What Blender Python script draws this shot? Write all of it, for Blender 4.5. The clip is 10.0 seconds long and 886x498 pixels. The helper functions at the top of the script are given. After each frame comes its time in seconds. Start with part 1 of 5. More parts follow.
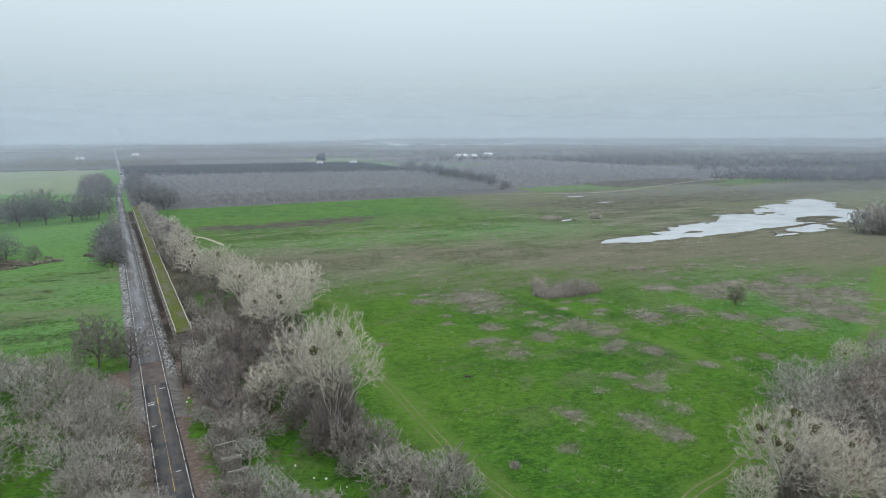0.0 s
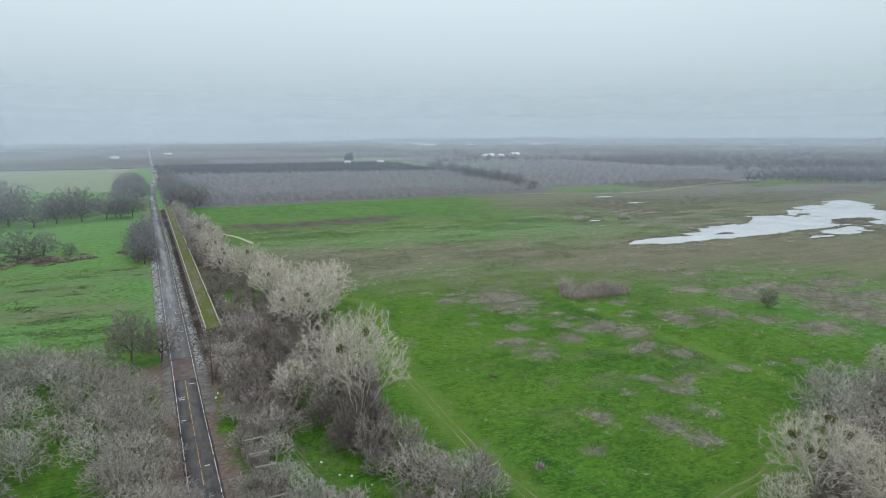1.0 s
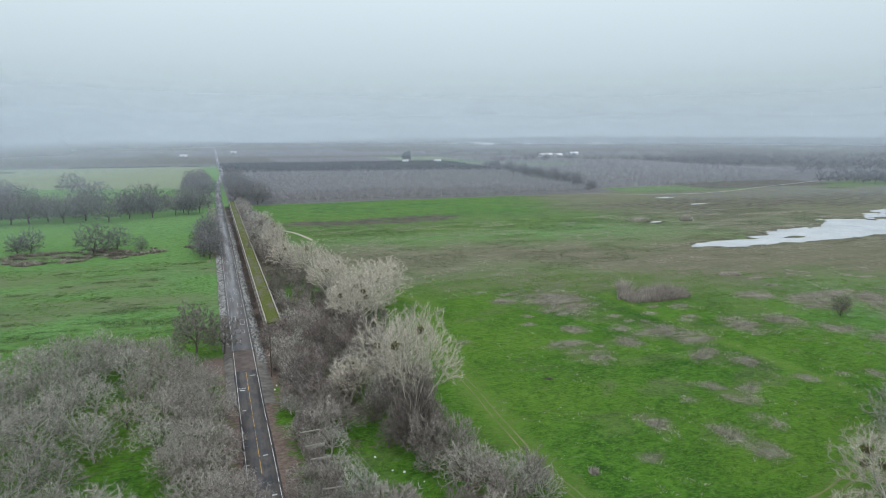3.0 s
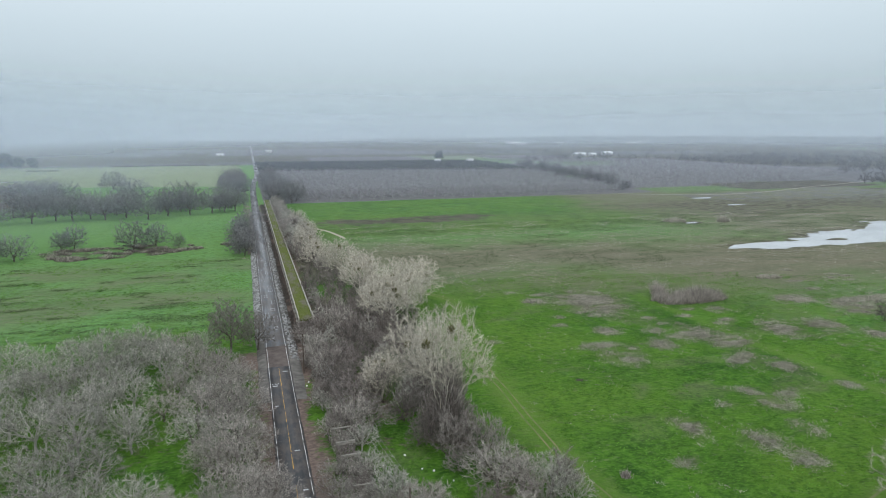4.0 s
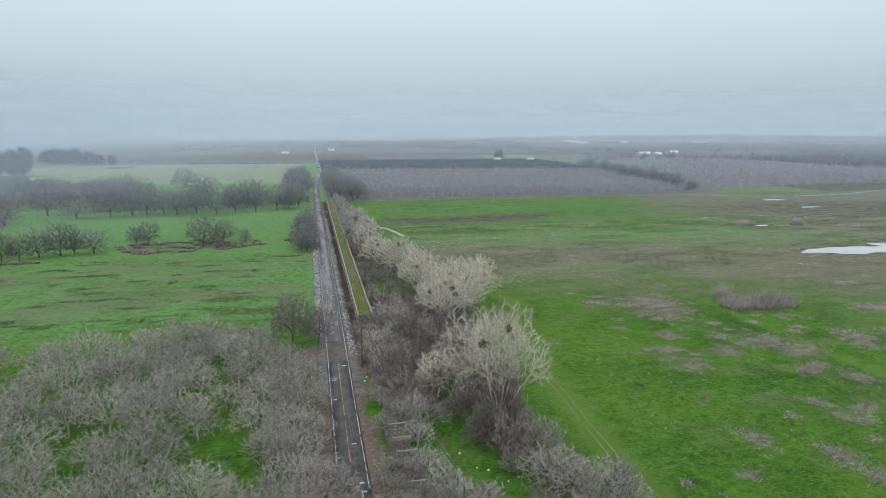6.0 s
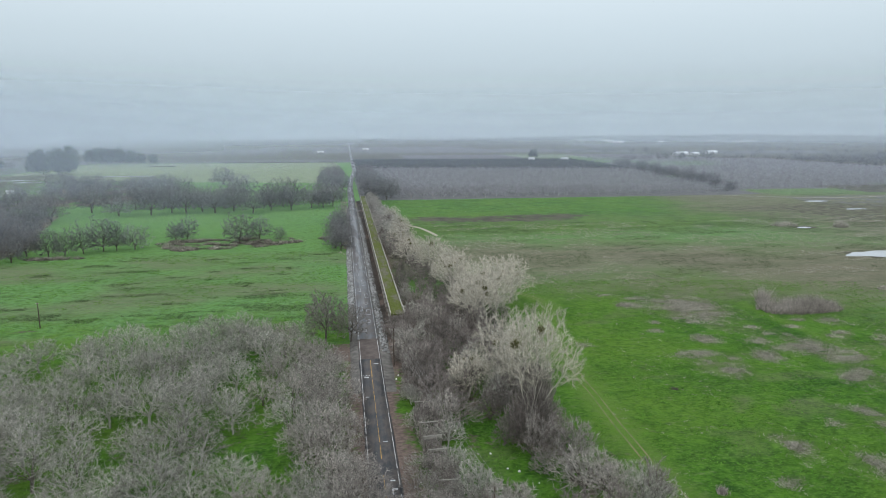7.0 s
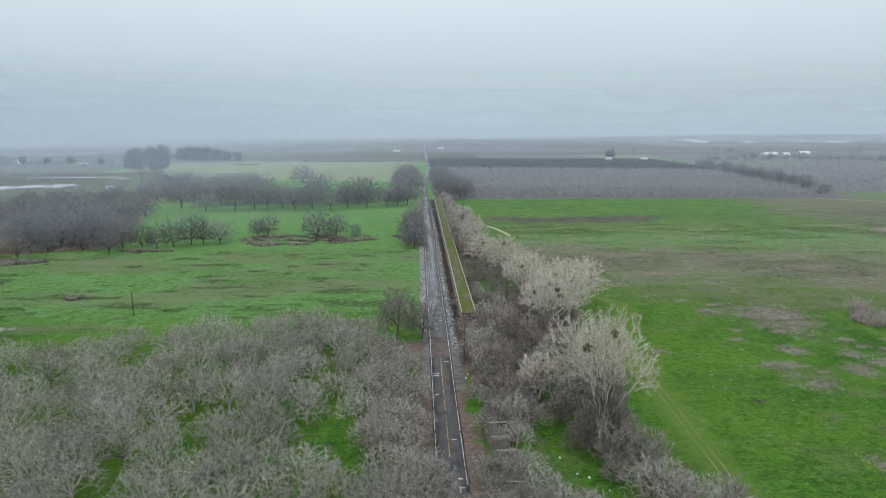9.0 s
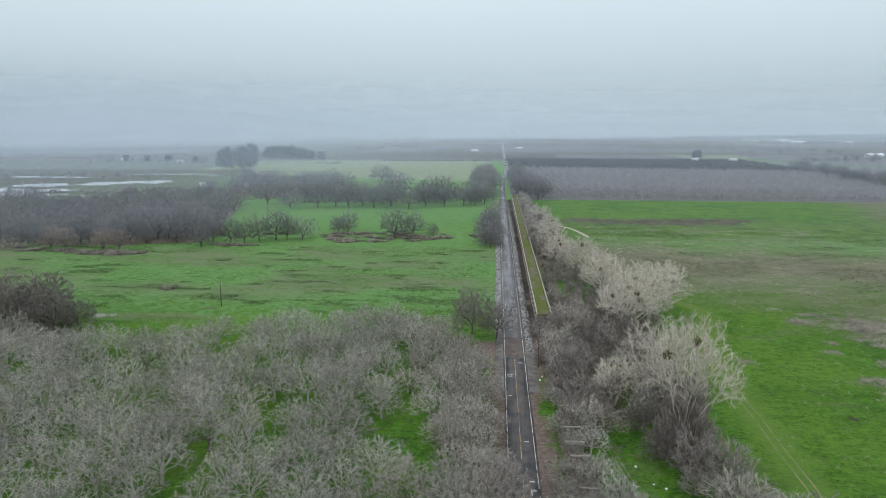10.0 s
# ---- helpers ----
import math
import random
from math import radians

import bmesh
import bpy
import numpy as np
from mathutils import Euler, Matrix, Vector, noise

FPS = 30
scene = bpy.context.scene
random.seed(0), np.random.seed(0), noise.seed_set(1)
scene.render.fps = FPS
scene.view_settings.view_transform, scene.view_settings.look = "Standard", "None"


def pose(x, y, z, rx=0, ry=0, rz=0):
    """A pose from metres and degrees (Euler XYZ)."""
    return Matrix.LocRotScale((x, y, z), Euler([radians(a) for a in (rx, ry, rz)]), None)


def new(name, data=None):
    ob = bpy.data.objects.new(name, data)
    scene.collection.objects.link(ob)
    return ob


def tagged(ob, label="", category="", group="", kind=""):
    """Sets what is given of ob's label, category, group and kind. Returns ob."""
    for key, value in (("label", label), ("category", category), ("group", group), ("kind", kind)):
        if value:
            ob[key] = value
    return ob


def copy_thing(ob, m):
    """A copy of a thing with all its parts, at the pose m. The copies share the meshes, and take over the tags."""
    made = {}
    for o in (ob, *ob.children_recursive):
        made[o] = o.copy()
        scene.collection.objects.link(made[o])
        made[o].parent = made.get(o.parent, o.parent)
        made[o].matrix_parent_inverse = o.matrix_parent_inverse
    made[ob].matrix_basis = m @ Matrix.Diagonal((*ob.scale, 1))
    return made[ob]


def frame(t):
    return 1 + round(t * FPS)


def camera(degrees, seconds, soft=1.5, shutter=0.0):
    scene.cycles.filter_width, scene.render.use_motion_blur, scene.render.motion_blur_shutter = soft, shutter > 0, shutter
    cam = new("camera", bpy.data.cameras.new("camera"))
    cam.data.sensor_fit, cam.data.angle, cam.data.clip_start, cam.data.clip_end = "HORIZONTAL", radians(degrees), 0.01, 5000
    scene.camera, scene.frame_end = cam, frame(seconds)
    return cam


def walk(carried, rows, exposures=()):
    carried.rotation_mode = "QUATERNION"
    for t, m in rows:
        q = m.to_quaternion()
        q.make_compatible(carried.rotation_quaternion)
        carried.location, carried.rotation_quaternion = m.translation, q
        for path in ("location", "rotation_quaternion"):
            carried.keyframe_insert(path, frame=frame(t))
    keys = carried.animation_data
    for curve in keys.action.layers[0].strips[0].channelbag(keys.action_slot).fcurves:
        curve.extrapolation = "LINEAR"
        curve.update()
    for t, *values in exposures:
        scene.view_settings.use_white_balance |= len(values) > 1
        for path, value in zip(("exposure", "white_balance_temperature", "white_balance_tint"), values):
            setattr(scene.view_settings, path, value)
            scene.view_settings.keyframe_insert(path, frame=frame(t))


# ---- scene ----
cam = camera(69.5, 10.0, soft=0.9)
# The flying camera hangs in one place and only turns: seconds, heading, tilt
TURNS = [
    (0.0, -27.41, -10.19), (0.5, -26.28, -10.20), (1.0, -25.00, -10.22), (1.5, -23.71, -10.23), (2.0, -22.40, -10.25), (2.5, -21.22, -10.27),
    (4.0, -17.05, -10.36), (4.5, -15.64, -10.38), (5.0, -14.27, -10.42), (5.5, -13.06, -10.44), (7.0, -8.75, -10.51), (7.5, -7.25, -10.52),
    (8.0, -5.77, -10.54), (8.5, -4.18, -10.54), (9.0, -2.15, -10.56), (9.5, 1.01, -10.58), (10.0, 4.80, -10.61),
]
EYE_HEIGHT = 64.0
walk(cam, [(t, pose(0, 0, EYE_HEIGHT, 90 + tilt, 0, yaw)) for t, yaw, tilt in TURNS])

# ---- sky and sun: overcast winter morning, low cloud ----
SUN_ELEVATION, SUN_ROTATION = radians(38), radians(200)
world = bpy.data.worlds.new("overcast_sky")
scene.world = world
world.use_nodes = True
wn, wl = world.node_tree.nodes, world.node_tree.links
wn.clear()
w_out, w_bg = wn.new("ShaderNodeOutputWorld"), wn.new("ShaderNodeBackground")
w_sky = wn.new("ShaderNodeTexSky")
w_sky.sky_type, w_sky.sun_disc, w_sky.sun_elevation, w_sky.sun_rotation = "NISHITA", False, SUN_ELEVATION, SUN_ROTATION
w_dim = wn.new("ShaderNodeMix")
w_dim.data_type, w_dim.blend_type = "RGBA", "MULTIPLY"
w_dim.inputs["Factor"].default_value = 1.0
w_dim.inputs[7].default_value = (0.1, 0.1, 0.1, 1)
w_co, w_sep = wn.new("ShaderNodeTexCoord"), wn.new("ShaderNodeSeparateXYZ")
w_map = wn.new("ShaderNodeMapping")
w_map.inputs["Scale"].default_value = (1.2, 1.2, 2.0)
w_noise = wn.new("ShaderNodeTexNoise")
w_noise.inputs["Scale"].default_value, w_noise.inputs["Detail"].default_value, w_noise.inputs["Roughness"].default_value = 1.5, 2.0, 0.4
w_ramp = wn.new("ShaderNodeValToRGB")
stops = [(0.0, (0.42, 0.51, 0.57)), (0.035, (0.455, 0.55, 0.61)), (0.10, (0.565, 0.675, 0.745)), (0.21, (0.735, 0.85, 0.922)), (0.45, (0.98, 1.07, 1.14)), (1.0, (1.35, 1.43, 1.49))]
while len(w_ramp.color_ramp.elements) < len(stops):
    w_ramp.color_ramp.elements.new(0.5)
for element, (at, colour) in zip(w_ramp.color_ramp.elements, stops):
    element.position, element.color = at, (*colour, 1)
w_add = wn.new("ShaderNodeMath")
w_add.operation = "MULTIPLY_ADD"
w_add.inputs[1].default_value = 0.05
w_cloud = wn.new("ShaderNodeMath")
w_cloud.operation = "ADD"
w_cloud.inputs[1].default_value = -0.025
w_mix = wn.new("ShaderNodeMix")
w_mix.data_type = "RGBA"
w_mix.inputs["Factor"].default_value = 0.94
wl.new(w_co.outputs["Generated"], w_sep.inputs[0])
wl.new(w_co.outputs["Generated"], w_map.inputs[0])
wl.new(w_map.outputs[0], w_noise.inputs["Vector"])
wl.new(w_noise.outputs["Fac"], w_add.inputs[0])
wl.new(w_sep.outputs["Z"], w_add.inputs[2])
wl.new(w_add.outputs[0], w_cloud.inputs[0])
wl.new(w_cloud.outputs[0], w_ramp.inputs[0])
wl.new(w_sky.outputs[0], w_dim.inputs[6])
wl.new(w_dim.outputs[2], w_mix.inputs[6])
wl.new(w_ramp.outputs[0], w_mix.inputs[7])
wl.new(w_mix.outputs[2], w_bg.inputs[0])
wl.new(w_bg.outputs[0], w_out.inputs[0])

sun = new("sun", bpy.data.lights.new("sun", "SUN"))
sun.data.energy, sun.data.angle, sun.data.color = 0.7, radians(35), (1.0, 0.96, 0.9)
sun.rotation_euler = (radians(52), 0, radians(-20))

# ---- materials ----


def material(name, roughness=0.9, specular=0.2):
    m = bpy.data.materials.new(name)
    m.use_nodes = True
    b = m.node_tree.nodes["Principled BSDF"]
    b.inputs["Roughness"].default_value = roughness
    b.inputs["Specular IOR Level"].default_value = specular
    return m, m.node_tree.nodes, m.node_tree.links, b


def noise_node(n, l, scale, detail=4.0, rough=0.6, stretch=None, kind="Object"):
    co = n.new("ShaderNodeTexCoord")
    tex = n.new("ShaderNodeTexNoise")
    tex.inputs["Scale"].default_value, tex.inputs["Detail"].default_value, tex.inputs["Roughness"].default_value = scale, detail, rough
    if stretch:
        mp = n.new("ShaderNodeMapping")
        mp.inputs["Scale"].default_value = stretch
        l.new(co.outputs[kind], mp.inputs[0])
        l.new(mp.outputs[0], tex.inputs["Vector"])
    else:
        l.new(co.outputs[kind], tex.inputs["Vector"])
    return tex.outputs["Fac"]


def ranged(n, l, value, lo, hi, a=0.0, b=1.0):
    r = n.new("ShaderNodeMapRange")
    r.inputs[1].default_value, r.inputs[2].default_value, r.inputs[3].default_value, r.inputs[4].default_value = lo, hi, a, b
    l.new(value, r.inputs[0])
    return r.outputs[0]


def mixed(n, l, factor, a, b, blend="MIX"):
    x = n.new("ShaderNodeMix")
    x.data_type, x.blend_type = "RGBA", blend
    for socket, v in ((x.inputs["Factor"], factor), (x.inputs[6], a), (x.inputs[7], b)):
        if isinstance(v, (int, float)):
            socket.default_value = v
        elif isinstance(v, tuple):
            socket.default_value = (*v, 1)
        else:
            l.new(v, socket)
    return x.outputs[2]


def math2(n, l, op, a, b):
    x = n.new("ShaderNodeMath")
    x.operation = op
    for socket, v in zip(x.inputs, (a, b)):
        if isinstance(v, (int, float)):
            socket.default_value = v
        else:
            l.new(v, socket)
    return x.outputs[0]


def bump(n, l, b, height, strength, distance):
    x = n.new("ShaderNodeBump")
    x.inputs["Strength"].default_value, x.inputs["Distance"].default_value = strength, distance
    l.new(height, x.inputs["Height"])
    l.new(x.outputs[0], b.inputs["Normal"])


def plain(name, a, b_colour, scale, roughness=0.9, specular=0.2, relief=0.0, per_object=0.0, detail=5.0, per_stem=0.0):
    """Two tones mixed by noise at two scales, and a little by the object."""
    m, n, l, b = material(name, roughness, specular)
    fine = noise_node(n, l, scale, detail)
    broad = noise_node(n, l, scale * 0.13, 3.0)
    f = ranged(n, l, math2(n, l, "ADD", math2(n, l, "MULTIPLY", fine, 0.6), math2(n, l, "MULTIPLY", broad, 0.4)), 0.36, 0.64)
    colour = mixed(n, l, f, a, b_colour)
    if per_object:
        info = n.new("ShaderNodeObjectInfo")
        v = ranged(n, l, info.outputs["Random"], 0, 1, 1 - per_object, 1 + per_object)
        grey = n.new("ShaderNodeCombineColor")
        for i in range(3):
            l.new(v, grey.inputs[i])
        colour = mixed(n, l, 1.0, colour, grey.outputs[0], "MULTIPLY")
    if per_stem:
        geo = n.new("ShaderNodeNewGeometry")
        v = ranged(n, l, geo.outputs["Random Per Island"], 0, 1, 1 - per_stem, 1 + per_stem)
        grey = n.new("ShaderNodeCombineColor")
        for i in range(3):
            l.new(v, grey.inputs[i])
        colour = mixed(n, l, 1.0, colour, grey.outputs[0], "MULTIPLY")
    l.new(colour, b.inputs["Base Color"])
    if relief:
        bump(n, l, b, fine, 0.6, relief)
    return m


TWIG_GREY = plain("grey_twig", (0.17, 0.166, 0.149), (0.5, 0.486, 0.434), 0.5, per_object=0.22, per_stem=0.7)
TWIG_WARM = plain("warm_twig", (0.19, 0.176, 0.16), (0.455, 0.42, 0.384), 0.5, per_object=0.25, per_stem=0.7)
TWIG_WHITE = plain("pale_twig", (0.35, 0.325, 0.272), (0.66, 0.617, 0.53), 0.4, per_object=0.12, per_stem=0.55)
TWIG_DARK = plain("dark_twig", (0.12, 0.106, 0.098), (0.335, 0.3, 0.278), 0.4, per_object=0.3, per_stem=0.6)
# Cool grey: distance haze is put into this twig colour.
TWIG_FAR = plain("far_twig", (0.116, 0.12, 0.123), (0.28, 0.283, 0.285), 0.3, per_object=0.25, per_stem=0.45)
TWIG_TAN = plain("tan_twig", (0.195, 0.163, 0.143), (0.355, 0.305, 0.272), 0.4, per_object=0.15, per_stem=0.45)
BARK_DARK = plain("dark_bark", (0.07, 0.06, 0.052), (0.16, 0.142, 0.125), 3.0, relief=0.03)
BARK_GREY = plain("grey_bark", (0.24, 0.232, 0.215), (0.52, 0.505, 0.465), 3.0, relief=0.03)
BARK_PALE = plain("pale_bark", (0.34, 0.315, 0.27), (0.68, 0.64, 0.565), 1.2, relief=0.02)
MISTLETOE = plain("mistletoe_leaf", (0.055, 0.06, 0.018), (0.14, 0.13, 0.045), 2.0)
EVERGREEN = plain("evergreen_leaf", (0.018, 0.028, 0.02), (0.045, 0.06, 0.042), 0.5, per_object=0.2)
BRUSH_DRY = plain("dry_brush", (0.165, 0.158, 0.128), (0.46, 0.44, 0.37), 0.7, per_stem=0.5)
BRUSH_DARK = plain("dark_brush", (0.058, 0.052, 0.047), (0.145, 0.13, 0.116), 0.6)
REED_PALE = plain("pale_reed", (0.14, 0.127, 0.11), (0.4, 0.37, 0.33), 0.8, per_stem=0.5)
GRASS_BLADE = plain("grass_blade", (0.038, 0.122, 0.01), (0.105, 0.235, 0.028), 0.09, per_stem=0.6)
CONCRETE = plain("weathered_concrete", (0.25, 0.24, 0.21), (0.48, 0.46, 0.42), 0.8, relief=0.01)
CONCRETE_DARK = plain("stained_concrete", (0.12, 0.11, 0.095), (0.32, 0.30, 0.26), 0.7, relief=0.01)
CONCRETE_WHITE = plain("bleached_concrete", (0.42, 0.40, 0.36), (0.72, 0.70, 0.65), 1.0, relief=0.01)
POLE_WOOD = plain("weathered_pole_wood", (0.06, 0.048, 0.038), (0.14, 0.115, 0.095), 2.0)
WIRE_METAL = plain("wire_metal", (0.30, 0.30, 0.29), (0.42, 0.42, 0.40), 1.0, roughness=0.5)
WHITE_ROOF = plain("white_metal_roof", (0.78, 0.8, 0.82), (0.9, 0.91, 0.92), 0.05, roughness=0.4)
PALE_WALL = plain("pale_farm_wall", (0.45, 0.46, 0.46), (0.6, 0.6, 0.6), 0.1)
PAINT_WHITE = plain("worn_white_line", (0.09, 0.09, 0.09), (0.78, 0.79, 0.79), 0.9, roughness=0.6)
PAINT_YELLOW = plain("worn_yellow_line", (0.12, 0.09, 0.06), (0.74, 0.44, 0.08), 0.7, roughness=0.6)
SEAL_PALE = plain("pale_crack_seal", (0.3, 0.31, 0.33), (0.58, 0.6, 0.62), 2.0, roughness=0.5)
TRACK_GRASS = plain("trodden_grass", (0.075, 0.17, 0.025), (0.125, 0.215, 0.045), 0.25)
TRASH = plain("white_litter", (0.6, 0.6, 0.6), (0.85, 0.85, 0.84), 3.0)


def asphalt(name, dark, light, wet):
    m, n, l, b = material(name, 0.55, 0.4)
    streak = noise_node(n, l, 0.9, 5.0, 0.65, (1.0, 0.035, 1.0))
    grain = noise_node(n, l, 7.0, 4.0)
    patch = noise_node(n, l, 0.22, 3.0, 0.6, (1.0, 0.08, 1.0))
    f = ranged(n, l, math2(n, l, "ADD", math2(n, l, "MULTIPLY", streak, 0.55), math2(n, l, "MULTIPLY", patch, 0.45)), 0.38, 0.62)
    c = mixed(n, l, f, dark, light)
    dirt = noise_node(n, l, 0.42, 7.0, 0.72, (1.0, 0.45, 1.0))
    c = mixed(n, l, ranged(n, l, dirt, 0.43, 0.56, 0.0, 0.82), c, (0.122, 0.104, 0.096))
    c = mixed(n, l, ranged(n, l, grain, 0.35, 0.7, 0.0, 0.4), c, tuple(v * 0.6 for v in dark))
    l.new(c, b.inputs["Base Color"])
    l.new(ranged(n, l, patch, 0.42, 0.6, wet, 0.75), b.inputs["Roughness"])
    bump(n, l, b, grain, 0.3, 0.01)
    return m


ASPHALT_NEW = asphalt("dark_damp_asphalt", (0.02, 0.022, 0.026), (0.085, 0.09, 0.098), 0.5)
ASPHALT_OLD = asphalt("old_grey_asphalt", (0.068, 0.073, 0.082), (0.158, 0.166, 0.18), 0.3)


def deck_moss():
    m, n, l, b = material("mossy_deck", 0.95, 0.1)
    co, sep = n.new("ShaderNodeTexCoord"), n.new("ShaderNodeSeparateXYZ")
    l.new(co.outputs["Object"], sep.inputs[0])
    broad = noise_node(n, l, 0.35, 5.0, 0.65, (1.0, 0.3, 1.0))
    fine = noise_node(n, l, 2.5, 5.0)
    c = mixed(n, l, ranged(n, l, fine, 0.35, 0.65), (0.06, 0.08, 0.018), (0.125, 0.145, 0.038))
    bare = mixed(n, l, ranged(n, l, fine, 0.3, 0.7), (0.09, 0.085, 0.06), (0.17, 0.16, 0.12))
    l.new(mixed(n, l, ranged(n, l, broad, 0.47, 0.6), c, bare), b.inputs["Base Color"])
    bump(n, l, b, fine, 0.6, 0.06)
    return m


def water_material():
    m, n, l, b = material("sky_toned_water", 0.12, 0.5)
    b.inputs["IOR"].default_value = 1.33
    b.inputs["Base Color"].default_value = (0.33, 0.35, 0.36, 1)
    ripple = noise_node(n, l, 0.6, 4.0)
    # Pale base tone stands in for bright sky mirrored in the ripples.
    tone = noise_node(n, l, 0.03, 4.0)
    l.new(mixed(n, l, ranged(n, l, tone, 0.35, 0.65), (0.40, 0.42, 0.425), (0.5, 0.52, 0.53)), b.inputs["Base Color"])
    bump(n, l, b, ripple, 0.25, 0.05)
    return m


def ground_material():
    """Winter meadow: attribute cover = (dry thatch, lush bright grass, leaf litter and soil), zone = (pale far grass, orchard floor, wet dark sedge)."""
    m, n, l, b = material("winter_meadow", 0.95, 0.12)

    def attribute(name):
        a, s = n.new("ShaderNodeAttribute"), n.new("ShaderNodeSeparateColor")
        a.attribute_name = name
        l.new(a.outputs["Color"], s.inputs[0])
        return s.outputs

    cover, zone, lane = attribute("cover"), attribute("zone"), attribute("lane")
    n_big = noise_node(n, l, 0.018, 5.0, 0.6)
    n_mid = noise_node(n, l, 0.075, 6.0, 0.65)
    n_tuft = noise_node(n, l, 0.45, 6.0, 0.7, (0.8, 1.0, 1.0))
    n_fine = noise_node(n, l, 1.3, 6.0, 0.75, (0.7, 1.1, 1.0))
    n_soft = noise_node(n, l, 0.16, 5.0, 0.62)

    def edge(weight, wobble, width=0.14):
        s = math2(n, l, "ADD", weight, math2(n, l, "MULTIPLY", math2(n, l, "SUBTRACT", wobble, 0.5), 1.5))
        return ranged(n, l, s, 0.5 - width, 0.5 + width)

    green = mixed(n, l, ranged(n, l, n_mid, 0.42, 0.58), (0.022, 0.08, 0.009), (0.067, 0.172, 0.016))
    green = mixed(n, l, ranged(n, l, n_big, 0.42, 0.62), green, (0.088, 0.176, 0.02))
    # Less lush grass goes pale mint, with the haze over farther fields mixed in.
    green = mixed(n, l, edge(cover[1], n_soft, 0.3), mixed(n, l, 0.72, green, (0.168, 0.325, 0.135)), green)
    n_clump = noise_node(n, l, 0.9, 5.0, 0.75, (0.6, 1.0, 1.0))
    green = mixed(n, l, ranged(n, l, n_clump, 0.52, 0.68, 0.0, 0.6), green, (0.022, 0.072, 0.01))
    green = mixed(n, l, ranged(n, l, n_clump, 0.34, 0.46, 0.7, 0.0), green, (0.11, 0.23, 0.033))
    green = mixed(n, l, ranged(n, l, n_tuft, 0.48, 0.68, 0.0, 0.75), green, (0.02, 0.066, 0.01))
    green = mixed(n, l, ranged(n, l, n_tuft, 0.32, 0.47, 0.6, 0.0), green, (0.092, 0.218, 0.024))
    green = mixed(n, l, ranged(n, l, n_fine, 0.5, 0.64, 0.0, 0.85), green, (0.102, 0.208, 0.03))
    green = mixed(n, l, ranged(n, l, n_fine, 0.34, 0.46, 0.8, 0.0), green, (0.018, 0.058, 0.008))
    n_fleck = noise_node(n, l, 0.62, 7.0, 0.78, (0.6, 1.0, 1.0))
    straw = math2(n, l, "MULTIPLY", ranged(n, l, n_fleck, 0.54, 0.64), ranged(n, l, n_soft, 0.46, 0.62, 0.05, 0.6))
    green = mixed(n, l, straw, green, (0.18, 0.186, 0.115))
    trodden = mixed(n, l, ranged(n, l, n_tuft, 0.36, 0.62), (0.085, 0.175, 0.022), (0.135, 0.215, 0.05))
    green = mixed(n, l, math2(n, l, "MULTIPLY", edge(lane[0], n_soft, 0.4), 0.62), green, trodden)
    dry = mixed(n, l, ranged(n, l, n_tuft, 0.35, 0.65), (0.115, 0.11, 0.075), (0.34, 0.325, 0.25))
    dry = mixed(n, l, ranged(n, l, n_fine, 0.42, 0.62), dry, (0.1, 0.1, 0.062))
    dry = mixed(n, l, ranged(n, l, n_mid, 0.42, 0.62, 0.0, 0.75), dry, (0.14, 0.138, 0.095))
    # pale and floor are lightened and cooled to carry distance haze in their colour.
    pale = mixed(n, l, ranged(n, l, n_mid, 0.35, 0.65), (0.17, 0.225, 0.125), (0.25, 0.285, 0.18))
    floor = mixed(n, l, ranged(n, l, n_mid, 0.35, 0.65), (0.1, 0.1, 0.106), (0.155, 0.153, 0.158))
    wet = mixed(n, l, ranged(n, l, n_mid, 0.35, 0.65), (0.06, 0.058, 0.043), (0.112, 0.105, 0.078))
    soil = mixed(n, l, ranged(n, l, n_fine, 0.35, 0.65), (0.10, 0.075, 0.064), (0.22, 0.17, 0.148))
    n_break = math2(n, l, "ADD", math2(n, l, "MULTIPLY", n_fine, 0.4), math2(n, l, "MULTIPLY", n_tuft, 0.6))
    n_streak = noise_node(n, l, 0.11, 5.0, 0.65, (0.22, 1.0, 1.0))
    olive = mixed(n, l, ranged(n, l, n_streak, 0.43, 0.57), (0.088, 0.092, 0.056), (0.19, 0.155, 0.123))
    olive = mixed(n, l, ranged(n, l, n_big, 0.45, 0.6, 0.0, 0.6), olive, (0.112, 0.145, 0.066))
    olive = mixed(n, l, ranged(n, l, n_tuft, 0.42, 0.66, 0.0, 0.6), olive, (0.095, 0.1, 0.062))
    olive = mixed(n, l, ranged(n, l, n_fine, 0.45, 0.68, 0.0, 0.5), olive, (0.18, 0.17, 0.125))
    c = mixed(n, l, ranged(n, l, cover[0], 0.12, 0.72, 0.0, 0.92), green, olive)
    n_patch = math2(n, l, "ADD", math2(n, l, "MULTIPLY", n_break, 0.6), math2(n, l, "MULTIPLY", n_streak, 0.4))
    c = mixed(n, l, math2(n, l, "MULTIPLY", edge(cover[0], n_patch, 0.16), 0.62), c, dry)
    c = mixed(n, l, edge(zone[0], n_mid), c, pale)
    c = mixed(n, l, edge(zone[1], n_mid), c, floor)
    c = mixed(n, l, edge(zone[2], n_soft), c, wet)
    c = mixed(n, l, edge(cover[2], n_tuft), c, soil)
    l.new(c, b.inputs["Base Color"])
    relief = math2(n, l, "ADD", n_tuft, math2(n, l, "MULTIPLY", n_fine, 0.5))
    bump(n, l, b, relief, 1.0, 0.6)
    return m


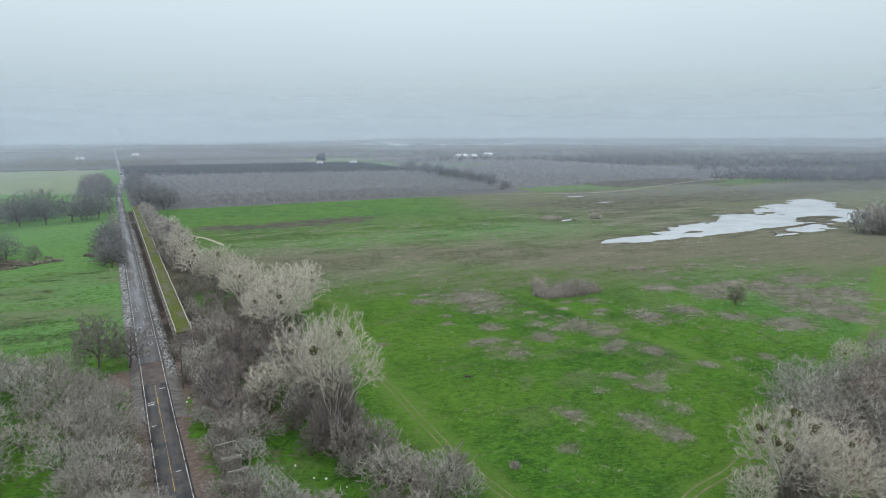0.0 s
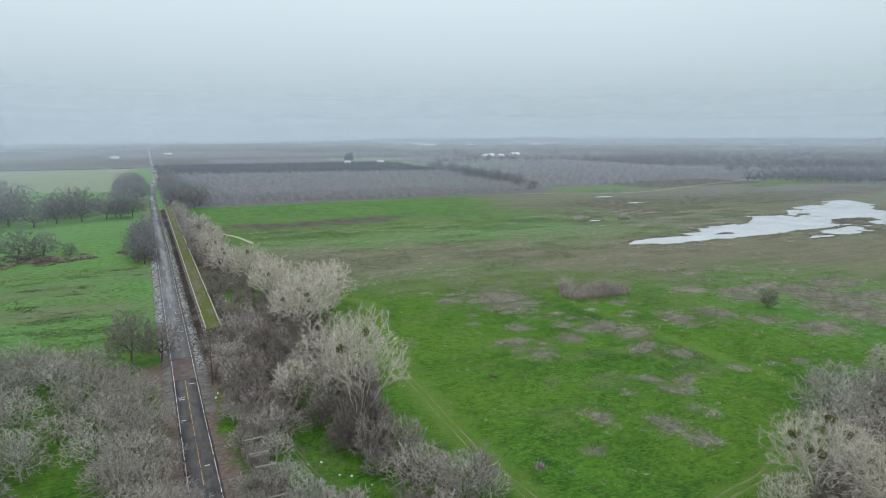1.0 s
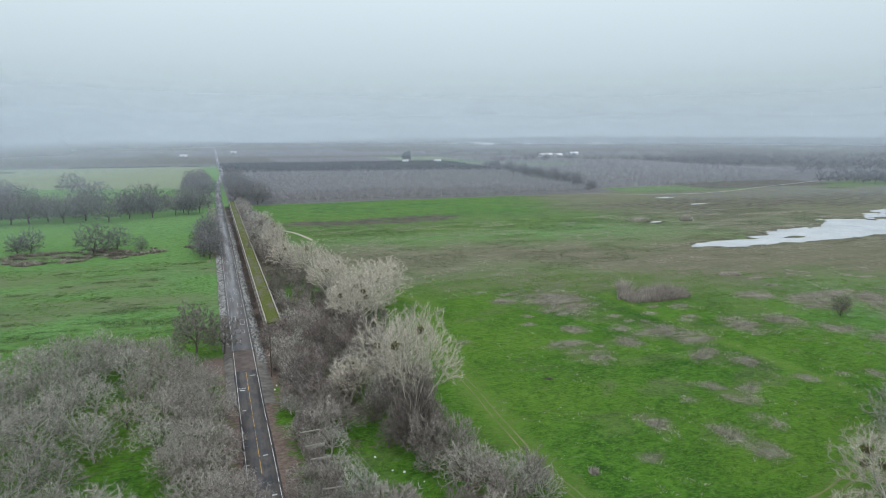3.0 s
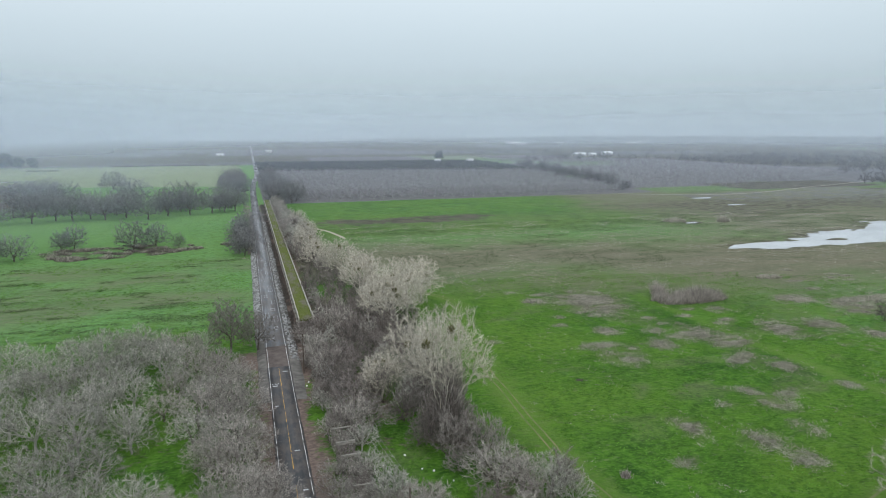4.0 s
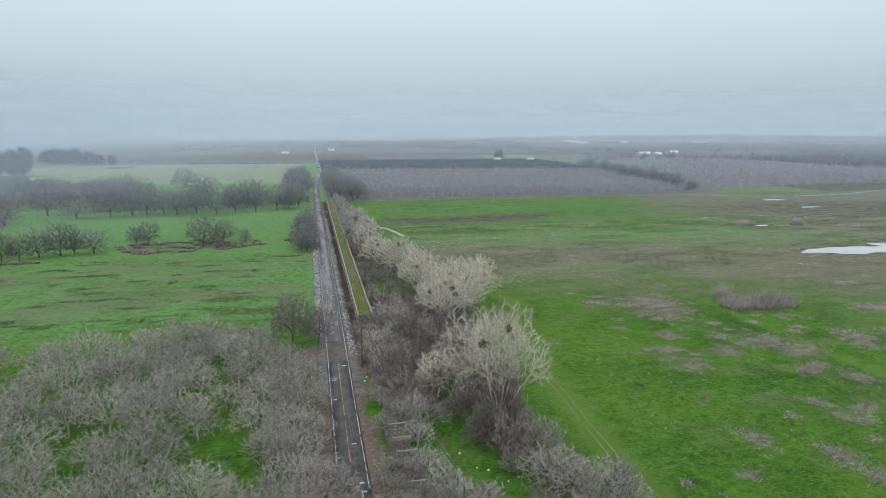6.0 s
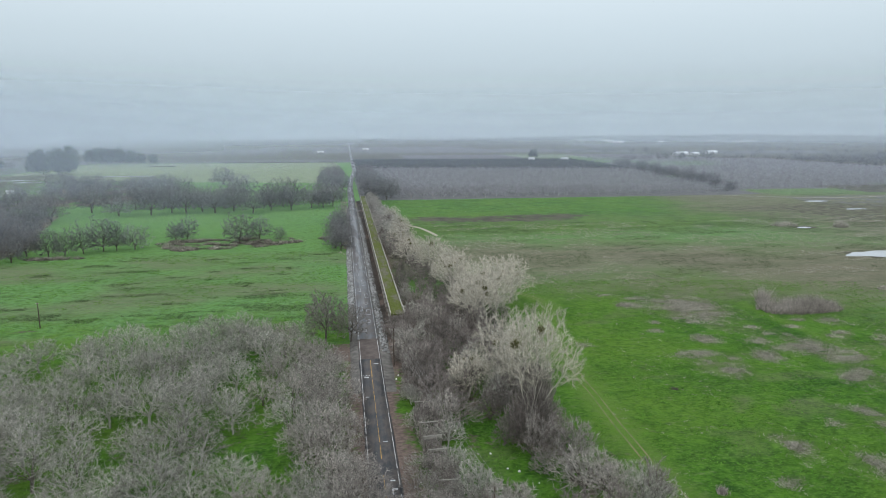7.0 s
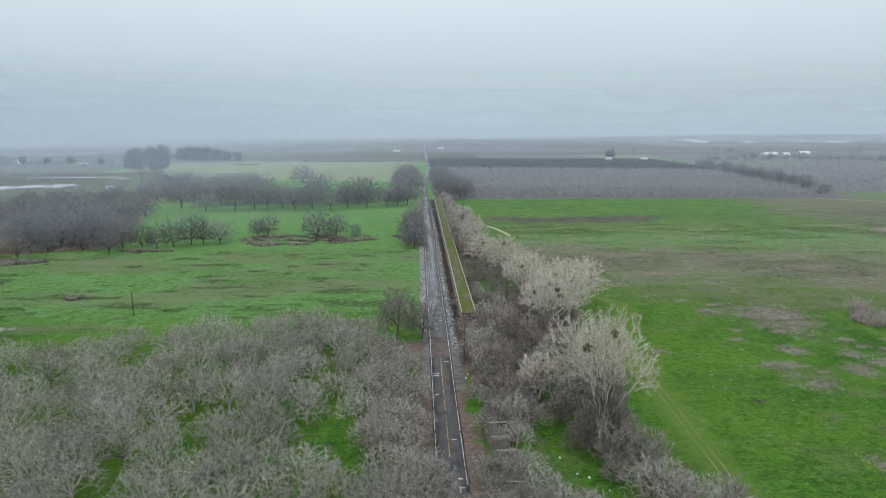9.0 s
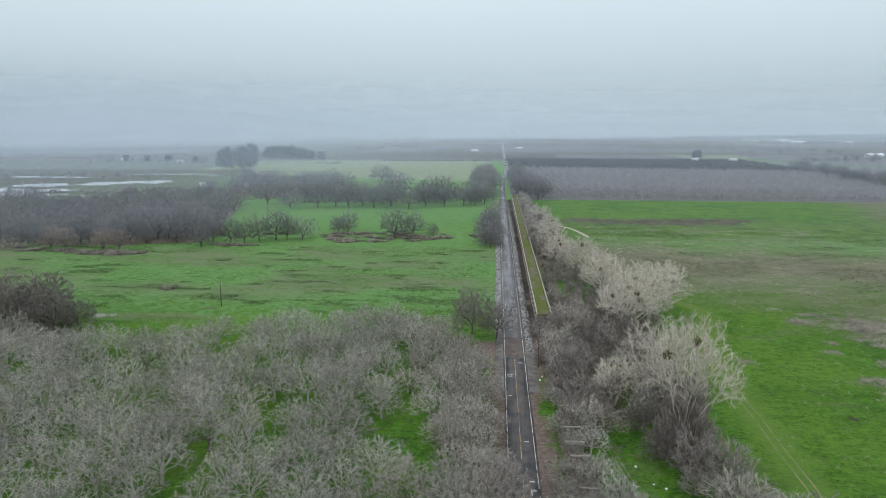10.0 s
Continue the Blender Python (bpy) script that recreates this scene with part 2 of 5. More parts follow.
def fog_material(name, density, tint):
    """Thin see-through film standing in for haze and mist: light passes or scatters; a tint colours it, ragged upward.
    """
    m, n, l, b = material(name)
    n.remove(b)
    out = n["Material Output"]
    co, sep = n.new("ShaderNodeTexCoord"), n.new("ShaderNodeSeparateXYZ")
    att, parts = n.new("ShaderNodeAttribute"), n.new("ShaderNodeSeparateColor")
    att.attribute_name = "thick"
    l.new(att.outputs["Color"], parts.inputs[0])
    l.new(co.outputs["Object"], sep.inputs[0])
    wisps = noise_node(n, l, 0.0016, 3.0, 0.5)
    a = math2(n, l, "MULTIPLY", parts.outputs[0], ranged(n, l, wisps, 0.25, 0.75, 0.85, 1.15))
    a = math2(n, l, "MINIMUM", math2(n, l, "MULTIPLY", a, density), 1.0)
    clear, soft, back = (n.new("ShaderNodeBsdf" + k) for k in ("Transparent", "Diffuse", "Translucent"))
    body, mix = n.new("ShaderNodeMixShader"), n.new("ShaderNodeMixShader")
    soft.inputs[0].default_value = back.inputs[0].default_value = (*tint, 1)
    l.new(soft.outputs[0], body.inputs[1])
    l.new(back.outputs[0], body.inputs[2])
    l.new(a, mix.inputs[0])
    l.new(clear.outputs[0], mix.inputs[1])
    l.new(body.outputs[0], mix.inputs[2])
    l.new(mix.outputs[0], out.inputs["Surface"])
    return m


DECK_MOSS, WATER, MEADOW = deck_moss(), water_material(), ground_material()

# ---- mesh helpers ----
rng = np.random.default_rng(7)


def mesh_of(name, verts, faces, mats, smooth=False):
    """A mesh from an array of places and a list of arrays of faces, all of one size each."""
    me = bpy.data.meshes.new(name)
    verts = np.asarray(verts, dtype=np.float32)
    faces = [np.asarray(f, dtype=np.int32) for f in faces if len(f)]
    loops = np.concatenate([f.ravel() for f in faces])
    counts = np.concatenate([np.full(len(f), f.shape[1], dtype=np.int32) for f in faces])
    starts = np.concatenate(([0], np.cumsum(counts)[:-1])).astype(np.int32)
    me.vertices.add(len(verts))
    me.vertices.foreach_set("co", verts.ravel())
    me.loops.add(len(loops))
    me.loops.foreach_set("vertex_index", loops)
    me.polygons.add(len(counts))
    me.polygons.foreach_set("loop_start", starts)
    me.polygons.foreach_set("loop_total", counts)
    if smooth:
        me.polygons.foreach_set("use_smooth", np.ones(len(counts), dtype=bool))
    me.materials.append(mats)
    me.update(calc_edges=True)
    me.validate()
    return me


def part(name, me, parent, label=""):
    ob = new(name, me)
    ob.parent = parent
    return tagged(ob, label)


def bm_mesh(name, bm, mat):
    me = bpy.data.meshes.new(name)
    bm.to_mesh(me)
    bm.free()
    me.materials.append(mat)
    return me


def box(bm, x0, x1, y0, y1, z0, z1, bevel=0.0):
    made = bmesh.ops.create_cube(bm, size=1.0, matrix=Matrix.LocRotScale(((x0 + x1) / 2, (y0 + y1) / 2, (z0 + z1) / 2), None, (x1 - x0, y1 - y0, z1 - z0)))
    if bevel:
        edges = {e for v in made["verts"] for e in v.link_edges}
        bmesh.ops.bevel(bm, geom=list(edges), offset=bevel, segments=1, affect="EDGES")


def box_mesh(name, size, mat, bevel=0.03):
    bm = bmesh.new()
    x, y, z = (s / 2 for s in size)
    box(bm, -x, x, -y, y, -z, z, bevel)
    return bm_mesh(name, bm, mat)


def joined(chunks):
    """Several (verts, faces) as one."""
    verts, faces, at = [], {}, 0
    for v, fs in chunks:
        verts.append(v)
        for f in fs:
            if len(f):
                faces.setdefault(f.shape[1], []).append(f + at)
        at += len(v)
    return np.concatenate(verts), [np.concatenate(f) for f in faces.values()]


def unit(v):
    return v / np.maximum(np.linalg.norm(v, axis=-1, keepdims=True), 1e-9)


def tubes(pts, rad, sides):
    """Tapering stems round polylines: pts (B, n, 3), rad (B, n). Each ends in a point."""
    count, n, _ = pts.shape
    d = unit(pts[:, -1] - pts[:, 0])
    ref = np.where(np.abs(d[:, 2:3]) > 0.9, np.array([[1.0, 0, 0]]), np.array([[0, 0, 1.0]]))
    u = unit(np.cross(d, ref))
    v = np.cross(d, u)
    a = np.arange(sides) * 2 * np.pi / sides
    ring = u[:, None] * np.cos(a)[None, :, None] + v[:, None] * np.sin(a)[None, :, None]
    body = pts[:, :-1, None] + ring[:, None] * rad[:, :-1, None, None]
    verts = np.concatenate([body.reshape(count, -1, 3), pts[:, -1:]], axis=1)
    per = (n - 1) * sides + 1
    k = np.arange(sides)
    quads = [np.stack([j * sides + k, j * sides + (k + 1) % sides, (j + 1) * sides + (k + 1) % sides, (j + 1) * sides + k], -1) for j in range(n - 2)]
    tip = np.stack([(n - 2) * sides + k, (n - 2) * sides + (k + 1) % sides, np.full(sides, per - 1)], -1)
    base = (np.arange(count) * per)[:, None, None]
    faces = [(tip[None] + base).reshape(-1, 3)]
    if quads:
        faces.append((np.concatenate(quads)[None] + base).reshape(-1, 4))
    return verts.reshape(-1, 3), faces


def piece(verts, faces):
    """Only the places that these faces use."""
    used, back = np.unique(faces.ravel(), return_inverse=True)
    return verts[used], [back.reshape(faces.shape)]


def grown(height, crown, fork, bottom, thick, girth, lobes=7, limbs=6, points=420, twigs=3, twig_length=0.9, knot=0.2, stems=1, spread=0.42, fan=0.5, fineness=0.068):
    """A leafless tree that branches into the room round it: limbs fork off the trunk and divide until they fill the masses of an uneven crown.
    crown: its half width; fork, bottom: where it forks and where the crown begins, in shares of the height. Gives wood, fine branches and their tips."""
    mid, step = height * bottom, crown * fineness
    half = np.array([crown, crown, height - mid])
    k = np.arange(lobes)
    a = k * 2.4 + rng.normal(size=lobes) * 0.3 + rng.uniform(0, 6.283)
    e = np.arcsin((k + 0.35) / lobes * 0.97)
    way = np.stack([np.cos(e) * np.cos(a), np.cos(e) * np.sin(a), np.sin(e)], -1)
    heart = np.array([0, 0, mid])
    centre = heart + way * half * (1 - spread) * rng.uniform(0.78, 1.1, (lobes, 1))
    at = rng.integers(lobes, size=points)
    goal = centre[at] + unit(rng.normal(size=(points, 3))) * rng.random((points, 1)) ** 0.4 * half * spread * rng.uniform(0.75, 1.15, lobes)[at][:, None]
    goal = goal[goal[:, 2] > mid - 0.07 * height]
    place, parent, along = [], [], []

    def chain(start, base, target, count, bow):
        """A curved run of joints; bow lifts it at first."""
        for i in range(1, count + 1):
            t = i / count
            p = base + (target - base) * t + np.array([0, 0, bow * math.sin(t * 2.6)]) + (rng.normal(size=3) * step * 0.25 if i < count else 0)
            d = p - (place[start] if start >= 0 else base - np.array([0, 0, 0.5]))
            place.append(p), parent.append(start), along.append(d / max(np.linalg.norm(d), 1e-6))
            start = len(place) - 1
        return start

    ends = []
    if stems == 1:
        place.append(np.array([0, 0, -0.4])), parent.append(-1), along.append(np.array([0, 0, 1.0]))
        top = np.array([*rng.normal(size=2) * 0.02 * height, height * fork])
        ends = [chain(0, place[0], top, 4, 0.0)]
    else:
        place.append(np.array([0, 0, -0.4])), parent.append(-1), along.append(np.array([0, 0, 1.0]))
        for i in range(stems):
            ends.append(chain(0, place[0], np.array([*rng.normal(size=2) * crown * 0.2, height * fork]), 3, 0.0))
    bare = len(place)
    for i in range(limbs):
        start = ends[i % len(ends)]
        to = centre[(i * 3 + 1) % lobes] * [1, 1, 0.9]
        base = place[start]
        share = rng.uniform(0.45, 0.62)
        chain(start, base, base + (to - base) * share, 4, height * 0.04 * (1 if stems == 1 else 0.5))
    P, Q, D = np.array(place), np.array(parent), np.array(along)
    gap = np.linalg.norm(goal[:, None] - P[None, bare - 1:], axis=2)
    near, dist = gap.argmin(1) + bare - 1, gap.min(1)
    for _ in range(48):
        keep = dist > step * 1.25
        goal, near, dist = goal[keep], near[keep], dist[keep]
        if len(goal) == 0:
            break
        pull = np.zeros_like(P)
        np.add.at(pull, near, unit(goal - P[near]))
        grow = np.unique(near)
        d = unit(unit(pull[grow]) + 0.45 * D[grow] + knot * rng.normal(size=(len(grow), 3)))
        first = len(P)
        P, Q, D = np.concatenate([P, P[grow] + d * step]), np.concatenate([Q, grow]), np.concatenate([D, d])
        gap = np.linalg.norm(goal[:, None] - P[None, first:], axis=2)
        closer = gap.min(1) < dist
        near, dist = np.where(closer, gap.argmin(1) + first, near), np.minimum(dist, gap.min(1))
    # bring the whole to its height and width
    P[bare:] *= np.array([*[crown * 0.95 / np.quantile(np.hypot(P[bare:, 0], P[bare:, 1]), 0.94)] * 2, 1.0])
    P[:, 2] *= height * 0.97 / np.quantile(P[:, 2], 0.985)
    n = len(P)
    count = np.bincount(Q[Q >= 0], minlength=n)
    tips = max(int((count == 0).sum()), 2)
    power = math.log(tips) / math.log(girth / thick)
    flow, main, best = np.where(count == 0, 1.0, 0.0), np.full(n, -1), np.zeros(n)
    for c in range(n - 1, -1, -1):
        q = Q[c]
        if q >= 0:
            flow[q] += flow[c]
            if flow[c] > best[q]:
                best[q], main[q] = flow[c], c
    R = thick * flow ** (1 / power) * rng.uniform(0.9, 1.1, n)
    R[:bare] = np.maximum(R[:bare], girth * 0.8 / math.sqrt(stems))
    u = unit(np.cross(D, [1.0, 0.31, 0.12]))
    v = np.cross(D, u)
    side = np.nonzero((Q >= 0) & (main[np.maximum(Q, 0)] != np.arange(n)))[0]
    foot = np.where(Q >= 0, Q, 0)
    foot[side] = n + np.arange(len(side))

    def skin(sides, chosen):
        w = np.arange(sides) * 2 * np.pi / sides
        ring_at = lambda i: u[i][:, None] * np.cos(w)[None, :, None] + v[i][:, None] * np.sin(w)[None, :, None]
        verts = np.concatenate([P[:, None] + ring_at(np.arange(n)) * R[:, None, None], P[Q[side]][:, None] + ring_at(side) * R[side][:, None, None]]).reshape(-1, 3)
        m, m2 = np.arange(sides), (np.arange(sides) + 1) % sides
        c = np.nonzero(chosen & (Q >= 0))[0]
        f = np.stack([foot[c][:, None] * sides + m, foot[c][:, None] * sides + m2, c[:, None] * sides + m2, c[:, None] * sides + m], -1)
        return piece(verts, f.reshape(-1, 4))

    thickset = R > min(thick * 3.2, girth * 0.5)
    wood = skin(5, thickset)
    slim = np.nonzero((R < thick * 2.6) & (np.arange(n) >= bare))[0]
    at = np.repeat(slim, twigs)
    base = P[at] - D[at] * step * rng.random((len(at), 1))
    d = unit(D[at] + rng.normal(size=(len(at), 3)) * 0.62 + fan * unit(base - [0, 0, height * fork]))
    tip = base + d * twig_length * rng.uniform(0.5, 1.35, (len(at), 1))
    twig = tubes(np.stack([base, tip], 1), np.full((len(at), 2), thick * 1.15) * rng.uniform(0.75, 1.2, (len(at), 1)), 3)
    return wood, joined([skin(3, ~thickset), twig]), tip


def leaf_cloud(centres, spread, count, size):
    """Small leaves: many little three-sided spikes scattered round the centres."""
    c = np.repeat(centres, count, axis=0)
    o = rng.normal(size=c.shape)
    o = unit(o) * (rng.random((len(c), 1)) ** 0.4) * spread
    p = c + o
    d = unit(o + rng.normal(size=o.shape) * 0.6) * size * (0.6 + 0.8 * rng.random((len(c), 1)))
    pts = np.stack([p, p + d], axis=1)
    return tubes(pts, np.full((len(c), 2), size * 0.28), 3)


SHAPES = {}


def tree_kind(name, label, category, group, spec, wood, fuzz, mistle=0, shape=None):
    """One tree as a thing with its trunk, its crown and its mistletoe; trees of one shape share their meshes."""
    if shape not in SHAPES:
        a, b, tips = grown(**spec)
        SHAPES[shape] = mesh_of("trunk", *a, wood, smooth=True), mesh_of("crown", *b, fuzz), tips
    trunk, crown, tips = SHAPES[shape] if shape else SHAPES.pop(shape)
    ob = tagged(new(name), label, category, group)
    part("trunk", trunk, ob)
    part("crown", crown, ob)
    for _ in range(mistle):
        pick = tips[tips[:, 2] > np.quantile(tips[:, 2], 0.45)]
        c = pick[rng.integers(len(pick))] * np.array([0.66, 0.66, 0.9])
        part("mistletoe", mesh_of("mistletoe", *leaf_cloud(c[None], 0.8, 190, 0.32), MISTLETOE), ob, "olive green mistletoe clump")
    return ob


class Planter:
    """Sets out trees of several builds; the first of each build is the one that was made, the rest are copies."""

    def __init__(self, makers):
        self.makers, self.made, self.turn = makers, {}, 0

    def plant(self, x, y, size=1.0, tall=1.0, z=0.0, which=None):
        i = self.turn % len(self.makers) if which is None else which
        self.turn += 1
        m = Matrix.LocRotScale((x, y, z), Euler((0, 0, rng.random() * 6.283)), (size, size, size * tall))
        if i in self.made:
            first = self.made[i].scale
            return copy_thing(self.made[i], m @ Matrix.Diagonal((1 / first[0], 1 / first[1], 1 / first[2], 1)))
        self.made[i] = self.makers[i]()
        self.made[i].matrix_basis = m
        return self.made[i]


def inside(x, y, poly):
    """Which of the places lie in the polygon."""
    x, y = np.asarray(x, float), np.asarray(y, float)
    hit = np.zeros(x.shape, bool)
    for (x0, y0), (x1, y1) in zip(poly, poly[1:] + poly[:1]):
        if y0 != y1:
            hit ^= ((y0 > y) != (y1 > y)) & (x < (x1 - x0) * (y - y0) / (y1 - y0) + x0)
    return hit


def scatter(poly, gap, tries=4000, keep=None):
    """Uneven places in a polygon, at least gap apart."""
    xs, ys = [p[0] for p in poly], [p[1] for p in poly]
    q = np.stack([rng.uniform(min(xs), max(xs), tries), rng.uniform(min(ys), max(ys), tries)], -1)
    q = q[inside(q[:, 0], q[:, 1], poly)]
    out = np.zeros((0, 2))
    for p in q:
        if len(out) == 0 or ((out - p) ** 2).sum(1).min() > (gap * (keep(p) if keep else 1.0)) ** 2:
            out = np.vstack([out, p])
    return out


def band(v, lo, hi, soft):
    return np.clip((v - lo) / soft + 0.5, 0, 1) * np.clip((hi - v) / soft + 0.5, 0, 1)


def blob(x, y, cx, cy, rx, ry, turn=0.0):
    c, s = math.cos(turn), math.sin(turn)
    u, v = (x - cx) * c + (y - cy) * s, -(x - cx) * s + (y - cy) * c
    return np.clip(1.5 - np.sqrt((u / rx) ** 2 + (v / ry) ** 2), 0, 1)

# ---- the ground: one sheet to the horizon ----


def lattice(x, y, size, seed):
    """Smooth value noise, 0 to 1."""
    u, v = np.asarray(x, float) / size, np.asarray(y, float) / size
    i, j = np.floor(u).astype(int), np.floor(v).astype(int)
    fu, fv = u - i, v - j
    fu, fv = fu * fu * (3 - 2 * fu), fv * fv * (3 - 2 * fv)

    def h(a, b):
        k = (a * 374761393 + b * 668265263 + seed * 1442695041) & 0x7FFFFFFF
        k = ((k ^ (k >> 13)) * 1274126177) & 0x7FFFFFFF
        return (k ^ (k >> 16)) % 65536 / 65535.0

    return (h(i, j) * (1 - fu) + h(i + 1, j) * fu) * (1 - fv) + (h(i, j + 1) * (1 - fu) + h(i + 1, j + 1) * fu) * fv


def rough(x, y, size, seed, octaves=3):
    total, weight = 0.0, 0.0
    for o in range(octaves):
        total, weight = total + lattice(x, y, size / 2 ** o, seed + o) * 0.5 ** o, weight + 0.5 ** o
    return total / weight


POND = [(294, 291, 30, 8, 0.0), (365, 304, 46, 17, 0.15), (440, 310, 44, 32, 0.4), (520, 325, 50, 36, 0.75), (585, 372, 36, 16, 0.6)]
MARSH = [(-530, 705, 24, 20, 0.08), (-510, 644, 45, 16, 0.08), (-480, 593, 50, 17, 0.08), (-476, 733, 19, 20, 0.08), (-446, 752, 15, 20, 0.08), (-418, 763, 12, 24, 0.08), (-399, 593, 22, 7, 0.08), (-360, 870, 45, 7, 0.0), (-330, 965, 50, 8, 0.0), (-470, 900, 60, 7, 0.1), (-620, 830, 60, 8, 0.0), (-600, 600, 60, 16, 0.06), (-610, 655, 60, 14, 0.06)]
PUDDLES = [(305, 384, 6, 2.5, 0.0), (430, 530, 9, 3, 0.0), (420, 470, 8, 3, 0.0), (640, 430, 14, 4, 0.0), (700, 560, 12, 4, 0.0), (390, 262, 10, 2, 0.0)]


def basin(x, y):
    """How far the ground dips below the water's level, in shares."""
    wet = np.zeros(np.shape(x))
    for cx, cy, rx, ry, turn in POND + MARSH + PUDDLES:
        wet = np.maximum(wet, blob(x, y, cx, cy, rx, ry, turn))
    wet -= 1.3 * blob(x, y, 482, 303, 34, 9, 0.15) + 0.9 * blob(x, y, 345, 297, 16, 4, 0.0) + 0.8 * blob(x, y, 420, 283, 30, 4, 0.1)
    return np.clip(wet + (rough(x, y, 22, 5, 4) - 0.5) * 0.9 + (rough(x, y * 1.6, 8, 7) - 0.5) * 1.15, 0, 1) * (wet > 0.02)


def curve(points, steps=12):
    p = np.array(points, float)
    t = np.linspace(0, len(p) - 1, steps * (len(p) - 1) + 1)
    q = np.concatenate([[2 * p[0] - p[1]], p, [2 * p[-1] - p[-2]]])
    i = np.minimum(t.astype(int), len(p) - 2)
    f = (t - i)[:, None]
    a, b, c, d = q[i], q[i + 1], q[i + 2], q[i + 3]
    return 0.5 * (2 * b + (c - a) * f + (2 * a - 5 * b + 4 * c - d) * f ** 2 + (3 * b - a - 3 * c + d) * f ** 3)


MEADOW_TRACK = curve([(58.5, 60), (58.4, 87), (57.3, 102), (57.9, 115), (58.4, 126), (59.4, 140), (60, 153), (63, 180), (67.5, 205), (72.3, 219), (72.2, 231), (66, 242), (52, 252)])
GROVE_TRACK = curve([(84, 71), (90, 73.5), (101, 75.4), (112, 78.6), (130, 82)])
CROSS_LANE = curve([(146, 212), (147, 185), (147, 160), (148, 136), (149, 114), (147, 97)], 30)
FAR_TRACK = curve([(195, 103), (211, 110.5), (239, 124.6), (276, 142.7), (330, 172)])
NEAR_WOOD = [(-185, 160), (-150, 172), (-130, 170), (-105, 166), (-85, 177), (-60, 188), (-40, 193), (-27, 186), (-20, 168), (-11, 156), (-5, 146), (-2.5, 135), (-1.5, 62), (-170, 62)]
FIELD_WOOD = [(-295, 326), (-262, 331), (-205, 338), (-172, 350), (-166, 372), (-190, 430), (-215, 520), (-290, 540), (-410, 500), (-450, 430), (-400, 380)]
MARSH_WOOD = [(-290, 575), (-215, 590), (-165, 650), (-190, 780), (-330, 830), (-290, 690)]
WOOD_GAPS = [(-17.5, 133.6, 4.2, 8), (-28.4, 164.2, 5, 7), (-21.8, 117.8, 3.4, 5), (-15, 108, 2.4, 3.4), (-62, 150, 5, 6), (-48, 128, 5, 5)]
CLEARINGS = [(29.4, 110, 7, 8), (32.3, 101.4, 6.5, 6.5), (33, 148.5, 3.5, 5), (24.5, 103, 4, 4), (22.5, 118, 2.0, 4), (13.4, 141, 1.6, 4), (30.4, 126, 2.6, 4.5), (18.6, 113.7, 2.2, 3)]
BROWN_FAR = plain("far_brown_twig", (0.127, 0.121, 0.12), (0.29, 0.279, 0.273), 0.3, per_stem=0.4)
SEDGE = plain("dark_sedge", (0.042, 0.07, 0.028), (0.085, 0.122, 0.055), 0.4, per_stem=0.4)
NEAR_BRUSH = [
    (123, 211, 12, 17), (137, 165, 6.8, 7), (142, 156, 6.6, 6.5), (119, 159, 4.1, 4.5), (102, 153, 5.9, 6.4), (133, 140, 5.6, 5.0), (141, 134, 5.1, 6), (119, 114, 4.4, 4), (117, 122, 3, 3.4), (127, 118, 4.6, 2.6), (102, 100, 3.8, 4.8), (104, 91, 4.3, 4),
    (90, 110, 3.3, 5.4), (79, 97, 2.9, 1.7), (100, 164, 6.2, 3.3), (70, 178, 3.5, 2.7), (106, 118, 2.2, 1.9), (115, 102, 2.7, 3.4), (110, 176, 3.8, 3.8), (125, 172, 2.9, 3.3),
]
FAR_BRUSH = [
    (103, 217, 4.4, 4.2), (167, 162, 7, 9), (184, 161, 6.2, 6.5), (163, 187, 4.4, 3.5), (203, 191, 9, 5.5), (214, 174, 9, 8), (245, 169, 11, 19), (236, 143, 13, 20), (202, 132, 8.7, 8), (230, 129, 6, 10.5), (165, 115, 3.3, 2.7), (146, 118, 2.4, 2.9), (194, 148, 6, 5.5),
    (262, 150, 12, 12), (270, 175, 14, 8), (225, 182, 16, 5),
]
BRUSH_SPOTS = NEAR_BRUSH + FAR_BRUSH
patch_rng = np.random.default_rng(23)
for _ in range(75):
    bx, by = patch_rng.uniform(95, 300), patch_rng.uniform(95, 235)
    if by > 0.42 * bx + 30:
        BRUSH_SPOTS.append((bx, by, patch_rng.uniform(1.2, 3.6), patch_rng.uniform(0.8, 2.2)))
DEAD_BANKS = [(-84, 374, 27, 20, 0.0), (-44, 381, 21, 17, 0.0), (-253, 320, 22, 6, -0.05), (-206, 314, 22, 6, 0.05), (-148, 342, 13, 3, 0.0), (-9, 386, 6, 4, 0.0), (-132, 243, 3, 1.6, 0), (-101, 217, 7, 0.8, 0)]


def ring(x, y, cx, cy, rx, ry, turn):
    c, s = math.cos(turn), math.sin(turn)
    x, y = x + (rough(x, y, 14, 111) - 0.5) * rx * 0.7, y + (rough(x, y, 14, 117) - 0.5) * ry * 0.9
    u, v = (x - cx) * c + (y - cy) * s, -(x - cx) * s + (y - cy) * c
    if ry < 13:
        return np.clip(1.5 - 1.1 * np.sqrt((u / rx) ** 2 + (v / ry) ** 2), 0, 1) * (rough(x, y, 6, 131) > 0.36)
    return np.clip(1.5 - 1.25 * np.sqrt((u / rx) ** 2 + (v / ry) ** 2), 0, 1) * np.clip((rough(x / 2.2, y, 7, 133) - 0.38) * 6, 0, 1)


